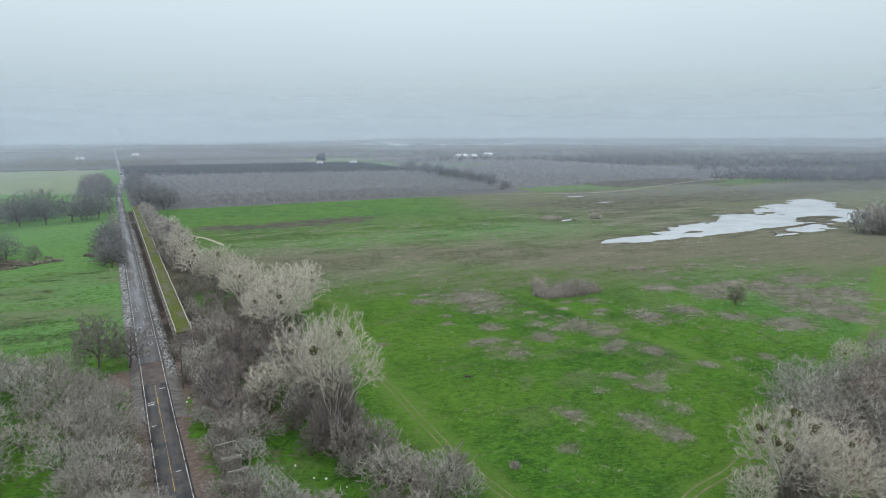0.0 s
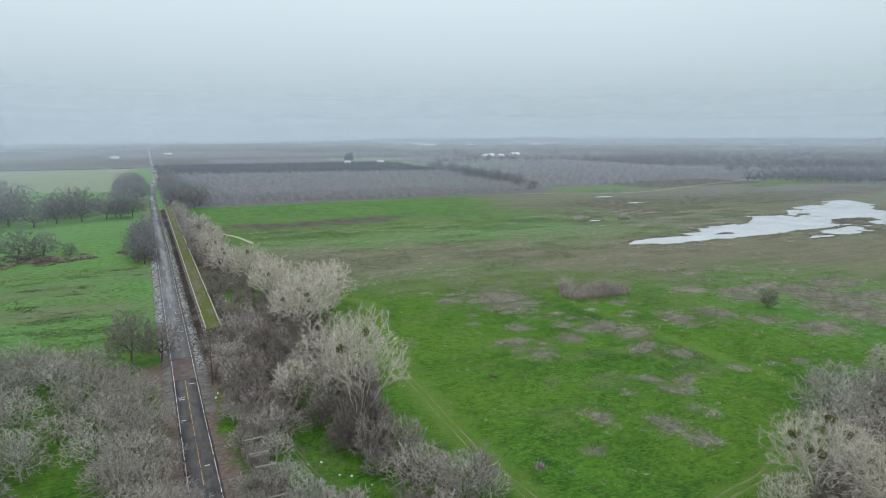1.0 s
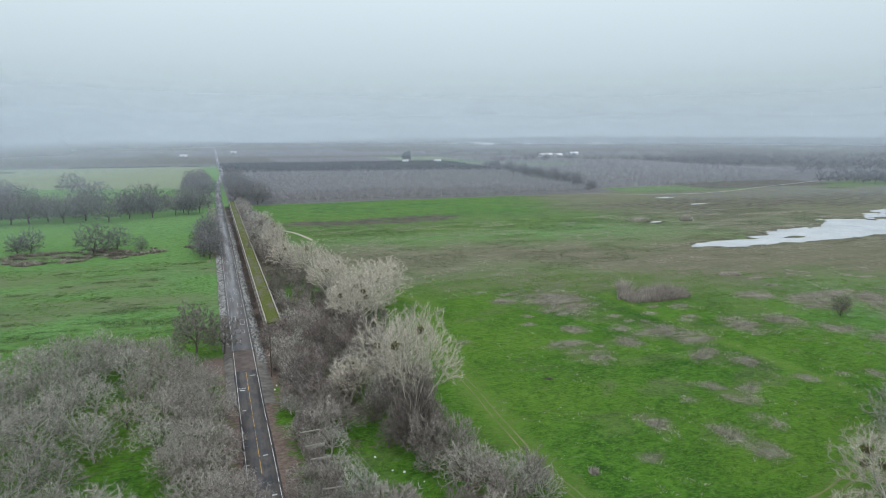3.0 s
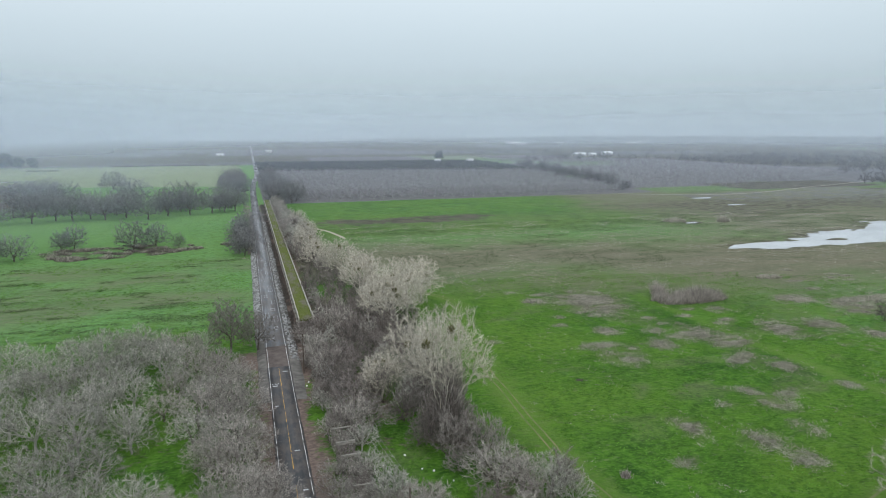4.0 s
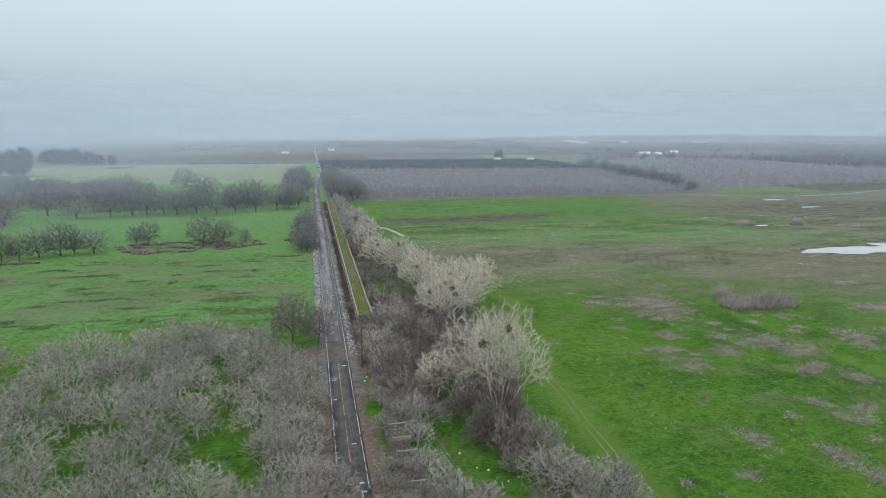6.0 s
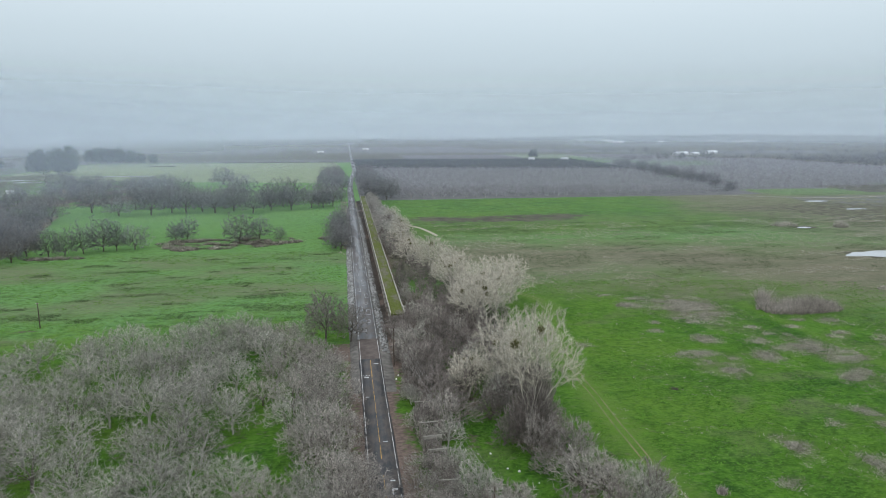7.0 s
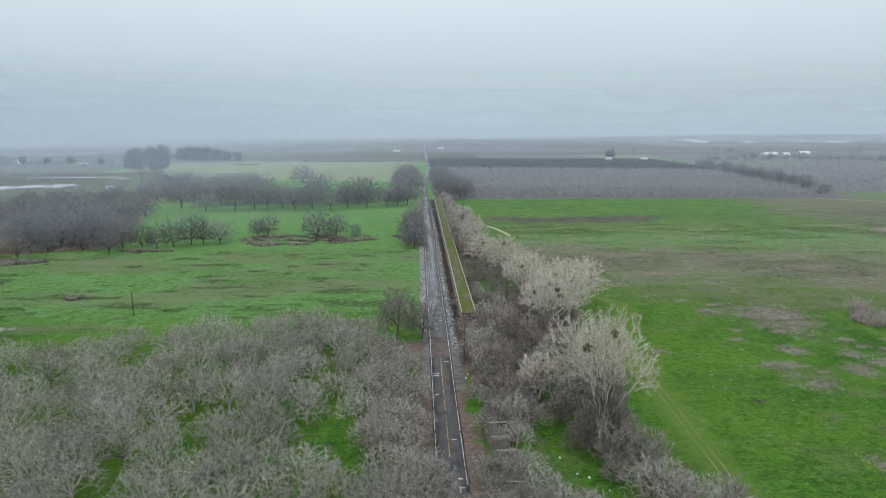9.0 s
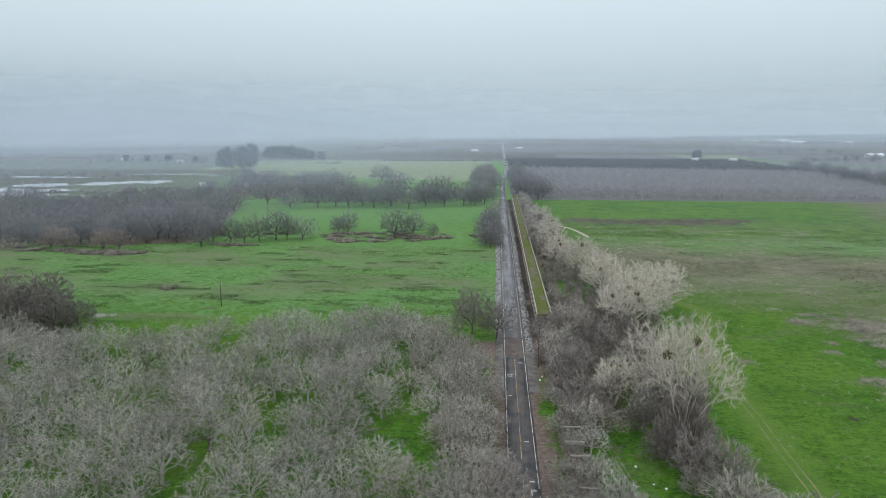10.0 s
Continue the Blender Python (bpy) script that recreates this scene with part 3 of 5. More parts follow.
def cover_at(x, y):
    """(dry, lush, soil) and (pale, orchard floor, wet) at places on the ground."""
    wave = (rough(x, y, 70, 21) - 0.5) * 60 + (rough(x, y, 22, 25) - 0.5) * 30
    right = x > 13
    low, high = 264 - 0.3 * (x - 88) - 22 * np.clip((x - 150) / 60, 0, 1) + wave, 372 - 0.2 * (x - 60) + wave
    dry = np.where(right, 0.72 * band(y, low - 12, np.maximum(high, low + 40), 100), 0.0)
    dry = np.maximum(dry, np.where(right, 0.28 * band(y, 350, 480, 60), 0.0))
    dry = np.maximum(dry, np.where(right, 0.62 * band(y, 120 + wave, 700, 80) * np.clip((x - 215 + wave) / 130, 0, 1), 0.0))
    wx, wy = x + (rough(x, y, 9, 23) - 0.5) * 9, y + (rough(x, y, 9, 27) - 0.5) * 8
    for cx, cy, rx, ry in BRUSH_SPOTS:
        dry = np.maximum(dry, (0.4 if rx < 9 else 0.56) * blob(wx, wy, cx, cy, rx * 1.15, ry * 1.15))
    dry = np.maximum(dry, np.where(right & (y < 290), np.clip((rough(x / 1.5, y, 9, 29) - 0.6) * 4, 0, 0.3) * band(y, 90, 290, 60), 0))
    dry = np.maximum(dry, np.where(~right, band(y, 228, 345, 40) * np.clip(rough(x / 2, y, 20, 31) * 0.9 - 0.12, 0, 0.42), 0.0))
    dry = np.maximum(dry, 0.36 * blob(x, y, -105, 238, 34, 12) + 0.4 * blob(x, y, -118, 205, 26, 6))
    lush = np.where(right, np.clip(1.15 - (y - 215) / 80, 0.2, 1), np.clip(0.8 - (y - 190) / 75, 0.08, 1))
    dry = np.maximum(dry, np.where(right & (x > 200), 0.85 * band(y, 255 + wave * 0.4, 305, 40) * band(x, 230, 600, 90), 0))
    lush = lush * np.where(right, 1 - np.clip((x - 150) / 130, 0, 0.6), 1)
    lush = np.maximum(lush, np.where(right, band(y, np.maximum(high, 380), 610, 50) * 0.72, band(y, 330, 640, 30) * 0.2))
    soil = np.maximum(band(x, -1.5, 13.5, 5) * band(y, -400, 188, 12) * 0.78, 0.8 * blob(x, y, -1, 180, 7, 9))
    soil = np.maximum(soil, 0.34 * inside(x, y, NEAR_WOOD) * np.clip(rough(x, y, 11, 47) * 1.6, 0, 1))
    soil = np.maximum(soil, 0.8 * (inside(x, y, FIELD_WOOD) | inside(x, y, MARSH_WOOD)) * np.clip(rough(x, y, 14, 48) * 1.8, 0, 1))
    soil = np.maximum(soil, band(x, 8.5, 22, 4) * band(y, 160, 590, 12) * 0.8)
    soil = np.maximum(soil, band(x, -3, 3, 3) * band(y, 345, 450, 20) * 0.7)
    soil = np.maximum(soil, 0.62 * blob(x, y, 34, 112, 17, 26, 0.1) * (rough(x, y, 9, 41) > 0.42))
    soil = np.maximum(soil, 0.8 * blob(x, y, 26, 190, 16, 60, 0.1) * (rough(x, y, 12, 42) > 0.36))
    soil = np.maximum(soil, 0.75 * blob(x, y, 150, 66, 48, 24, 0.2))
    pale = band(x, -480, -12, 30) * band(y, 800 - 0.25 * x, 1338, 30)
    pale = np.maximum(pale, np.where((y > 1350) | (x > 930), np.clip((rough(x / 2.5, y, 260, 165) - 0.62) * 9, 0, 0.9), 0))
    lanes = np.zeros(np.shape(x))
    for line, wide in ((MEADOW_TRACK, 4.2), (GROVE_TRACK, 2.6), (FAR_TRACK, 3.4), (CROSS_LANE, 2.6)):
        near = np.full(np.shape(x), 1e9)
        for px, py in line:
            near = np.minimum(near, (x - px) ** 2 + (y - py) ** 2)
        lane = np.clip(1.5 - np.sqrt(near) / wide, 0, 1)
        lanes, dry, lush = np.maximum(lanes, lane), dry * (1 - 0.8 * lane), np.maximum(lush, 0.6 * lane)
    floor = np.where(right, band(y, 596, 1e5, 10), band(y, 1338, 1e5, 14)) * np.ones(np.shape(x))
    floor *= 1 - 0.9 * ((rough(x, y, 260, 51) > 0.62) & (x > 420) & (y < 2500))
    floor = np.maximum(floor, np.where(right & (x > 420), band(y, 470 - 0.1 * (x - 420), 1e5, 60) * 0.45, 0))
    floor = np.maximum(floor, np.where(~right & (x < -480), band(y, 600, 1e5, 40) * 0.6, 0))
    meadow = band(x, 425, 600, 30) * band(y, 575, 650, 25) + band(x, 690, 1050, 40) * band(y, 545 + (x - 690) * 0.15, 625 + (x - 690) * 0.15, 25)
    floor = floor * (1 - np.clip(meadow, 0, 1))
    dry, lush = dry * (1 - 0.45 * np.clip(meadow, 0, 1)), np.maximum(np.maximum(lush, 0.4 * np.clip(meadow, 0, 1)), 0)
    for cx, cy, rx, ry in CLEARINGS:
        soil = soil * (1 - np.clip(1.6 * blob(x, y, cx, cy, rx, ry), 0, 1))
    wet = np.zeros(np.shape(x))
    for cx, cy, rx, ry, turn in POND + MARSH + PUDDLES:
        wet = np.maximum(wet, 0.66 * blob(x, y, cx, cy, rx * 1.25 + 6, ry * 1.35 + 6, turn))
    for bank in DEAD_BANKS:
        wet = np.maximum(wet, np.maximum(0.9 * ring(x, y, *bank), 0.45 * blob(x, y, *bank[:4])))
    wet = np.maximum(wet, 0.62 * band(y, 600, 1010, 50) * band(x, -1500, -265 - (y - 600) * 0.35, 50))
    wet = np.maximum(wet, np.where(right, 0.52 * band(y, 400 + wave, 530 + wave, 80) * np.clip((x - 230 + wave) / 130, 0, 1), 0))
    wet = np.maximum(wet, 1.0 * band(y, 592, 682, 18) * band(x, 545, 755, 30))
    wet = np.maximum(wet, band(y, 438, 476, 22) * band(x, 45, 185, 30) * np.clip(rough(x / 2.5, y, 12, 45) * 1.7, 0, 0.9))
    wet = np.maximum(wet, np.where(right, 0.8 * band(y, 1110 - 0.15 * x, 1430, 20) * band(x, 25, 490, 30), 0))
    far = np.clip((np.hypot(x, y) - 1300) / 200, 0, 1) * ((y > 1345) | (x > 930))
    wet = np.maximum(wet, far * np.clip(1.5 - (rough(x / 2.5, y, 260, 165) > 0.6) * 1.5, 0, 0.8))
    return dry, lush, soil, pale, floor, wet, lanes


def axis(fine_lo, fine_hi, step, far_lo, far_hi):
    mid = np.arange(fine_lo, fine_hi + step, step)
    out = np.cumsum(step * 1.22 ** np.arange(1, 60))
    return np.concatenate([(fine_lo - out[fine_lo - out > far_lo])[::-1], mid, mid[-1] + out[mid[-1] + out < far_hi]])


def ground():
    xs, ys = axis(-330, 640, 3.2, -4950, 4950), axis(50, 640, 3.2, -4950, 4950)
    xs = np.concatenate([xs[xs < -720], np.arange(-718, -334, 7.0), xs[xs >= -331]])
    ys = np.concatenate([ys[ys < 641], np.arange(645, 1000, 6.0), ys[ys > 1004]])
    xs, ys = np.concatenate([[-4950], xs, [4950]]), np.concatenate([[-4950], ys, [4950]])
    gx, gy = np.meshgrid(xs, ys)
    x, y = gx.ravel(), gy.ravel()
    z = -0.5 * basin(x, y)
    nx, ny = len(xs), len(ys)
    i, j = np.meshgrid(np.arange(nx - 1), np.arange(ny - 1))
    a = (j * nx + i).ravel()
    me = mesh_of("ground", np.stack([x, y, z], -1), [np.stack([a, a + 1, a + nx + 1, a + nx], -1)], MEADOW, smooth=True)
    dry, lush, soil, pale, floor, wet, lanes = cover_at(x, y)
    for name, trio in (("cover", (dry, lush, soil)), ("zone", (pale, floor, wet)), ("lane", (lanes, lanes, lanes))):
        at = me.color_attributes.new(name, "FLOAT_COLOR", "POINT")
        at.data.foreach_set("color", np.stack([*trio, np.ones(len(x))], -1).astype(np.float32).ravel())
    return tagged(new("ground", me), "flat winter meadow with bright grass and dry patches", "ground", kind="structure")


ground()


def water_sheet(name, label, x0, x1, y0, y1):
    bm = bmesh.new()
    bmesh.ops.create_grid(bm, x_segments=6, y_segments=6, size=0.5, matrix=Matrix.LocRotScale(((x0 + x1) / 2, (y0 + y1) / 2, -0.13), None, (x1 - x0, y1 - y0, 1)))
    tagged(new(name, bm_mesh(name, bm, WATER)), label, "water", kind="structure")


water_sheet("water", "shallow pale flood water lying in the meadow", 150, 660, 240, 420)
water_sheet("water", "shallow pale marsh water between low banks", -760, -190, 545, 1020)
water_sheet("water", "small puddles in the wet meadow", 60, 600, 430, 575)


def strip(name, line, half, z, mat, label, category, step=2.0, ragged=0.0, thick=0.0):
    """A band along a polyline on the ground, with worn edges."""
    pts = np.array(line, float)
    seg = np.linalg.norm(np.diff(pts, axis=0), axis=1)
    s = np.concatenate([[0], np.cumsum(seg)])
    t = np.arange(0, s[-1] + step, step).clip(0, s[-1])
    c = np.stack([np.interp(t, s, pts[:, k]) for k in range(2)], -1)
    d = np.gradient(c, axis=0)
    nrm = unit(np.stack([d[:, 1], -d[:, 0]], -1))
    jag = lambda seed: half + ragged * (rough(t, t * 0 + seed * 37.0, 6, seed) - 0.5) * 2
    l, r = c - nrm * jag(3)[:, None], c + nrm * jag(4)[:, None]
    zz = z(c[:, 1]) if callable(z) else np.full(len(c), z)
    rows = [np.column_stack([l, zz - thick]), np.column_stack([l, zz]), np.column_stack([r, zz]), np.column_stack([r, zz - thick])] if thick else [np.column_stack([l, zz]), np.column_stack([r, zz])]
    k = len(rows)
    v = np.stack(rows, 1).reshape(-1, 3)
    i = np.arange(len(c) - 1) * k
    f = np.concatenate([np.stack([i + q, i + q + 1, i + k + q + 1, i + k + q], -1) for q in range(k - 1)])
    f = f[:, ::-1]
    return tagged(new(name, mesh_of(name, v, [f], mat)), label, category, kind="structure")


# ---- road ----
ROAD_X, LINE_HALF = 5.8, 2.72


def road_z(y):
    y = np.asarray(y, float)
    return 0.15 + 1.0 * np.clip((y - 150) / 40, 0, 1) * np.clip((540 - y) / 90, 0, 1)


strip("road", [(ROAD_X, -420), (ROAD_X, 188)], 3.15, road_z, ASPHALT_NEW, "narrow dark damp asphalt country road", "road", 3.0, 0.25, 0.3)
strip("road", [(ROAD_X, 188), (ROAD_X, 700), (7.5, 830), (13, 960), (16, 1060), (17, 1500), (20, 2200), (26, 3400)], 3.15, road_z, ASPHALT_OLD, "narrow grey patched asphalt road on a low embankment", "road", 3.0, 0.1, 0.3)


def marking(name, x, y0, y1, w, mat, label):
    strip(name, [(x, y0), (x, y1)], w, lambda y: road_z(y) + 0.006, mat, label, "road marking", 1.5, w * 0.25)


for side in (-1, 1):
    for y0, y1 in ((60, 84), (86, 96), (98.5, 104), (107, 112), (113, 127), (128.2, 139), (140.5, 187.5), (188.5, 330), (330.6, 404)):
        marking("edge_line", ROAD_X + side * LINE_HALF, y0, y1, 0.07, PAINT_WHITE, "worn white painted road edge line")
for y0, y1, w in ((62, 84, 0.04), (88, 97, 0.05), (99, 104, 0.04), (106, 111, 0.05), (117, 123, 0.075), (124, 131, 0.06), (131.5, 137, 0.035), (138, 144, 0.045), (144.6, 151, 0.05), (152, 158, 0.045), (159, 164, 0.07), (164.6, 171.5, 0.05)):
    marking("centre_line", ROAD_X - 0.05, y0, y1, w, PAINT_YELLOW, "worn yellow painted centre line")


def patch_frame(x, y, w, h):
    """A pale seal line round a mended patch of the old surface."""
    bm = bmesh.new()
    z = float(road_z(y)) + 0.004
    for x0, x1, y0, y1 in ((x, x + w, y, y + 0.22), (x, x + w, y + h - 0.22, y + h), (x, x + 0.09, y + 0.23, y + h - 0.23), (x + w - 0.09, x + w, y + 0.23, y + h - 0.23)):
        if rng.random() < 0.85:
            box(bm, x0, x1, y0, y1, z - 0.02, z + 0.004)
    tagged(new("seal_line", bm_mesh("seal_line", bm, SEAL_PALE)), "pale sealed joint round a mended road patch", "road marking", kind="structure")


for k in range(24):
    y = 196 + k * 8.7 + rng.uniform(-2, 2)
    patch_frame(ROAD_X + (rng.uniform(-0.1, 0.8) if k % 3 else rng.uniform(-2.4, -1.6)), y, rng.uniform(0.9, 1.7), rng.uniform(2.5, 6.5))
# worn lettering on the near pavement, unreadable: plain bars
for x, y, w, h in ((3.5, 160.5, 0.22, 2.6), (3.85, 160.2, 0.22, 2.4), (4.2, 160.6, 0.22, 2.6), (4.55, 160.3, 0.25, 2.6), (4.9, 160.5, 0.22, 2.2), (3.6, 159.2, 1.3, 0.5), (6.6, 168.5, 1.3, 0.6), (7.0, 104.2, 0.25, 2.2), (7.3, 105.6, 0.7, 0.5), (6.9, 108.6, 0.9, 0.45), (4.6, 100.6, 0.25, 1.2), (5.0, 100.5, 0.2, 1.3), (5.35, 100.7, 0.25, 1.1), (6.3, 99.8, 0.9, 0.4), (3.7, 147.2, 0.8, 0.4), (6.5, 124, 1.0, 0.4)):
    bm = bmesh.new()
    box(bm, x, x + w, y, y + h, float(road_z(y)) - 0.01, float(road_z(y)) + 0.012)
    tagged(new("painted_bar", bm_mesh("painted_bar", bm, SEAL_PALE)), "worn pale paint mark on the asphalt", "road marking", kind="structure")


strip("leaf_litter", [(ROAD_X, 172.5), (ROAD_X, 189)], 3.0, lambda y: road_z(y) + 0.003, plain("brown_leaf_litter", (0.075, 0.062, 0.058), (0.15, 0.125, 0.115), 0.5), "brown leaf litter washed across the road", "leaf litter", 0.8, 0.35)


def embankment(y0, y1):
    """A low bank of earth under the raised road."""
    ys = np.arange(y0, y1 + 4, 4.0)
    prof = [(-0.1, -0.3), (0.4, 0.25), (1.6, 0.86), (2.5, 0.93), (9.1, 0.93), (10.2, 0.8), (11.6, 0.2), (12.4, -0.3)]
    v, k = [], len(prof)
    for y in ys:
        f = float(road_z(y)) / 1.15
        v += [(px + rng.normal() * 0.12, y, (pz * f if pz > 0 else pz) + (rng.normal() * 0.05 if abs(px - 5.8) > 4 else 0)) for px, pz in prof]
    i = (np.arange(len(ys) - 1) * k)[:, None] + np.arange(k - 1)[None]
    i = i.ravel()
    soil = plain("bank_soil", (0.08, 0.075, 0.07), (0.19, 0.18, 0.168), 0.6, relief=0.05)
    tagged(new("embankment", mesh_of("embankment", np.array(v), [np.stack([i, i + 1, i + k + 1, i + k], -1)], soil)), "low earth bank carrying the road", "embankment", kind="structure")


embankment(150, 540)


def rocks(name, label, x0, x1, y0, y1, count, z_of):
    """Dumped stone along the bank: jittered, flattened octahedra with cut corners, all in one."""
    bm = bmesh.new()
    bmesh.ops.create_icosphere(bm, subdivisions=1, radius=1.0)
    base = np.array([v.co[:] for v in bm.verts])
    faces = np.array([[v.index for v in f.verts] for f in bm.faces])
    bm.free()
    x, y = rng.uniform(x0, x1, count), rng.uniform(y0, y1, count)
    s = rng.uniform(0.18, 0.5, count)
    v = base[None] * (1 + rng.normal(size=(count, len(base), 3)) * 0.22) * (s[:, None] * rng.uniform(0.6, 1.3, (count, 3)))[:, None]
    v += np.stack([x, y, z_of(x, y) + s * 0.15], -1)[:, None]
    f = (faces[None] + (np.arange(count) * len(base))[:, None, None]).reshape(-1, 3)
    m, n, l, b = material(name + "_stone", 0.9, 0.2)
    geo = n.new("ShaderNodeNewGeometry")
    grain = noise_node(n, l, 2.5, 4.0)
    c = mixed(n, l, geo.outputs["Random Per Island"], (0.09, 0.092, 0.094), (0.42, 0.425, 0.43))
    l.new(mixed(n, l, ranged(n, l, grain, 0.4, 0.7, 0, 0.5), c, (0.2, 0.195, 0.18)), b.inputs["Base Color"])
    tagged(new(name, mesh_of(name, v.reshape(-1, 3), [f], m)), label, "rocks", kind="stuff")


def bank_z(x, y):
    return np.interp(x, [-0.1, 0.4, 1.6, 2.5, 9.1, 10.2, 11.6, 12.4], [-0.3, 0.25, 0.86, 0.93, 0.93, 0.8, 0.2, -0.3]) * road_z(y) / 1.15


rocks("riprap", "grey dumped stones along the road bank", 0.1, 2.3, 196, 352, 1500, bank_z)
rocks("riprap", "grey dumped stones beside the road and old trestle", 9.3, 11.6, 178, 470, 2000, bank_z)

# ---- the abandoned trestle and its broken near end ----
T_LEFT, T_RIGHT, T_DECK, T_NEAR, T_FAR = 13.6, 18.4, 4.9, 202.0, 588.0


def trestle():
    ob = tagged(new("trestle_bridge"), "abandoned concrete trestle with mossy green deck and pale curbs", "bridge")
    mid, length = (T_LEFT + T_RIGHT) / 2, T_FAR - T_NEAR
    bm = bmesh.new()
    box(bm, T_LEFT + 0.25, T_RIGHT - 0.25, T_NEAR, T_FAR, T_DECK - 0.5, T_DECK)
    part("deck", bm_mesh("deck", bm, DECK_MOSS), ob, "deck overgrown with yellow-green moss")
    curb = box_mesh("curb", (0.30, 6.46, 0.95), CONCRETE, 0.04)
    beam = box_mesh("girder", (0.4, 6.5, 0.7), CONCRETE_DARK, 0.03)
    cap = box_mesh("pier_cap", (5.0, 0.7, 0.6), CONCRETE_DARK, 0.05)
    pile = box_mesh("support_post", (0.45, 0.45, 4.4), CONCRETE, 0.06)
    spans = 60
    for k in range(spans):
        y = T_NEAR + (k + 0.5) * length / spans
        for x in (T_LEFT + 0.1, T_RIGHT - 0.1):
            part("curb", curb, ob).matrix_basis = pose(x + rng.normal() * 0.02, y, T_DECK + 0.12, 0, 0, rng.normal() * 0.15)
        for x in (T_LEFT + 0.5, T_RIGHT - 0.5):
            part("girder", beam, ob).matrix_basis = pose(x, y, T_DECK - 0.86)
        pier = part("pier_cap", cap, ob)
        pier.matrix_basis = pose(mid, y - length / spans / 2 + 0.4, T_DECK - 1.5)
        for x in (T_LEFT + 0.3 - mid, 0, T_RIGHT - 0.3 - mid):
            part("support_post", pile, pier).matrix_basis = pose(x, 0, -2.4)
    return ob


trestle()


CONCRETE_CAP = plain("worn_cap_concrete", (0.15, 0.142, 0.128), (0.36, 0.345, 0.31), 0.9, relief=0.01)


def ruined_bent(x, y, width, z, face, lean=0.0):
    """A leftover pier of the trestle: a bleached cap on three piles."""
    ob = tagged(new("trestle_pier"), "leftover concrete trestle pier with a bleached cap among bare shrubs", "bridge pier", "broken piers of the old trestle")
    face = face * (0.8 if face > 0.45 else 0.45)
    part("pier_cap", box_mesh("pier_cap", (width * 0.92, 0.36, face), CONCRETE_CAP, 0.05), ob, "bleached concrete cap").matrix_basis = pose(0, 0, z - face / 2, 0, lean, 0)
    for k in (-1, 0, 1):
        part("support_post", box_mesh("support_post", (0.36, 0.36, z - face + 0.4), CONCRETE_DARK, 0.05), ob).matrix_basis = pose(k * width * 0.4, 0, (z - face - 0.4) / 2 + 0.02)
    ob.matrix_basis = pose(x, y, 0, 0, 0, rng.normal() * 2)


for x, y, w, z, face, lean in ((15.6, 171.5, 4.4, 4.2, 0.4, -1), (16.2, 155.2, 4.2, 4.0, 0.4, 1), (16.3, 149.8, 4.2, 4.0, 0.4, -1), 
                               (16.2, 134.2, 4.4, 4.0, 0.35, 2), (16.0, 124, 4.6, 4.0, 0.45, -2), (16.0, 117.8, 4.2, 4.0, 0.85, -1.5), (16.3, 112.5, 4.0, 3.9, 0.5, -2), (16.6, 107.8, 4.0, 3.8, 0.4, 1), (16.6, 101.5, 4.0, 3.8, 0.4, 2), (17.0, 95, 4.2, 3.8, 0.4, 0)):
    ruined_bent(x, y, w, z, face, lean)

# ---- field tracks and the sandy path ----
RUT = plain("worn_track_soil", (0.07, 0.13, 0.03), (0.2, 0.19, 0.095), 0.22)
SAND = plain("sandy_path", (0.30, 0.27, 0.22), (0.46, 0.42, 0.36), 0.3)


def track(line, half, gap, ragged, label):
    a = np.array(line, float)
    d = np.gradient(a, axis=0)
    nrm = unit(np.stack([d[:, 1], -d[:, 0]], -1))
    for s in (-1, 1):
        strip("track", (a + nrm * gap * s).tolist(), half, 0.012, RUT, label, "track", 1.2, ragged)


for line in (MEADOW_TRACK, GROVE_TRACK, FAR_TRACK):
    track(line, 0.22, 0.85, 0.22, "worn wheel rut in the grass")
strip("path", curve([(30, 452), (36, 444), (44, 430), (49, 419), (53, 402), (55.5, 386)]).tolist(), 1.3, 0.014, SAND, "pale sandy path beside the thicket", "path", 1.5, 0.5)
strip("path", curve([(375, 592), (440, 560), (520, 558), (640, 600), (760, 640), (900, 690)]).tolist(), 1.0, 0.014, SAND, "pale farm track across the far meadow", "path", 4.0, 0.6)
strip("path", curve([(46, 520), (110, 522), (192, 545), (300, 560)]).tolist(), 0.6, 0.014, TRACK_GRASS, "faint pale track along the orchard", "path", 4.0, 0.5)

# ---- trees ----


def grey_maker(k):
    spec = dict(height=9.4 + 0.5 * (k % 3), crown=6.0 + 0.3 * (k % 4), fork=0.17 + 0.02 * (k % 3), bottom=0.34, thick=0.019, girth=0.3, lobes=8, limbs=7, points=800, twigs=4, twig_length=1.05, knot=0.3, fineness=0.056)
    return lambda: tree_kind("bare_tree", "leafless grey-twigged tree in winter woodland over grass", "tree", "grey woodland trees", spec, BARK_DARK if k % 3 == 0 else BARK_GREY, TWIG_WARM if k in (3, 6) else TWIG_GREY)


OAK_TWIG = plain("oak_twig", (0.112, 0.102, 0.092), (0.27, 0.25, 0.228), 0.4, per_object=0.1, per_stem=0.4)


def oak_maker(k):
    spec = dict(height=13.5, crown=7.2, fork=0.2, bottom=0.26, thick=0.028, girth=0.36, lobes=14, limbs=9, points=1300, twigs=7, twig_length=0.85, knot=0.26, spread=0.36, fineness=0.054)
    return lambda: tree_kind("oak_tree", "leafless dark-limbed oak standing in the meadow", "tree", "bare oaks", spec, BARK_DARK, OAK_TWIG)


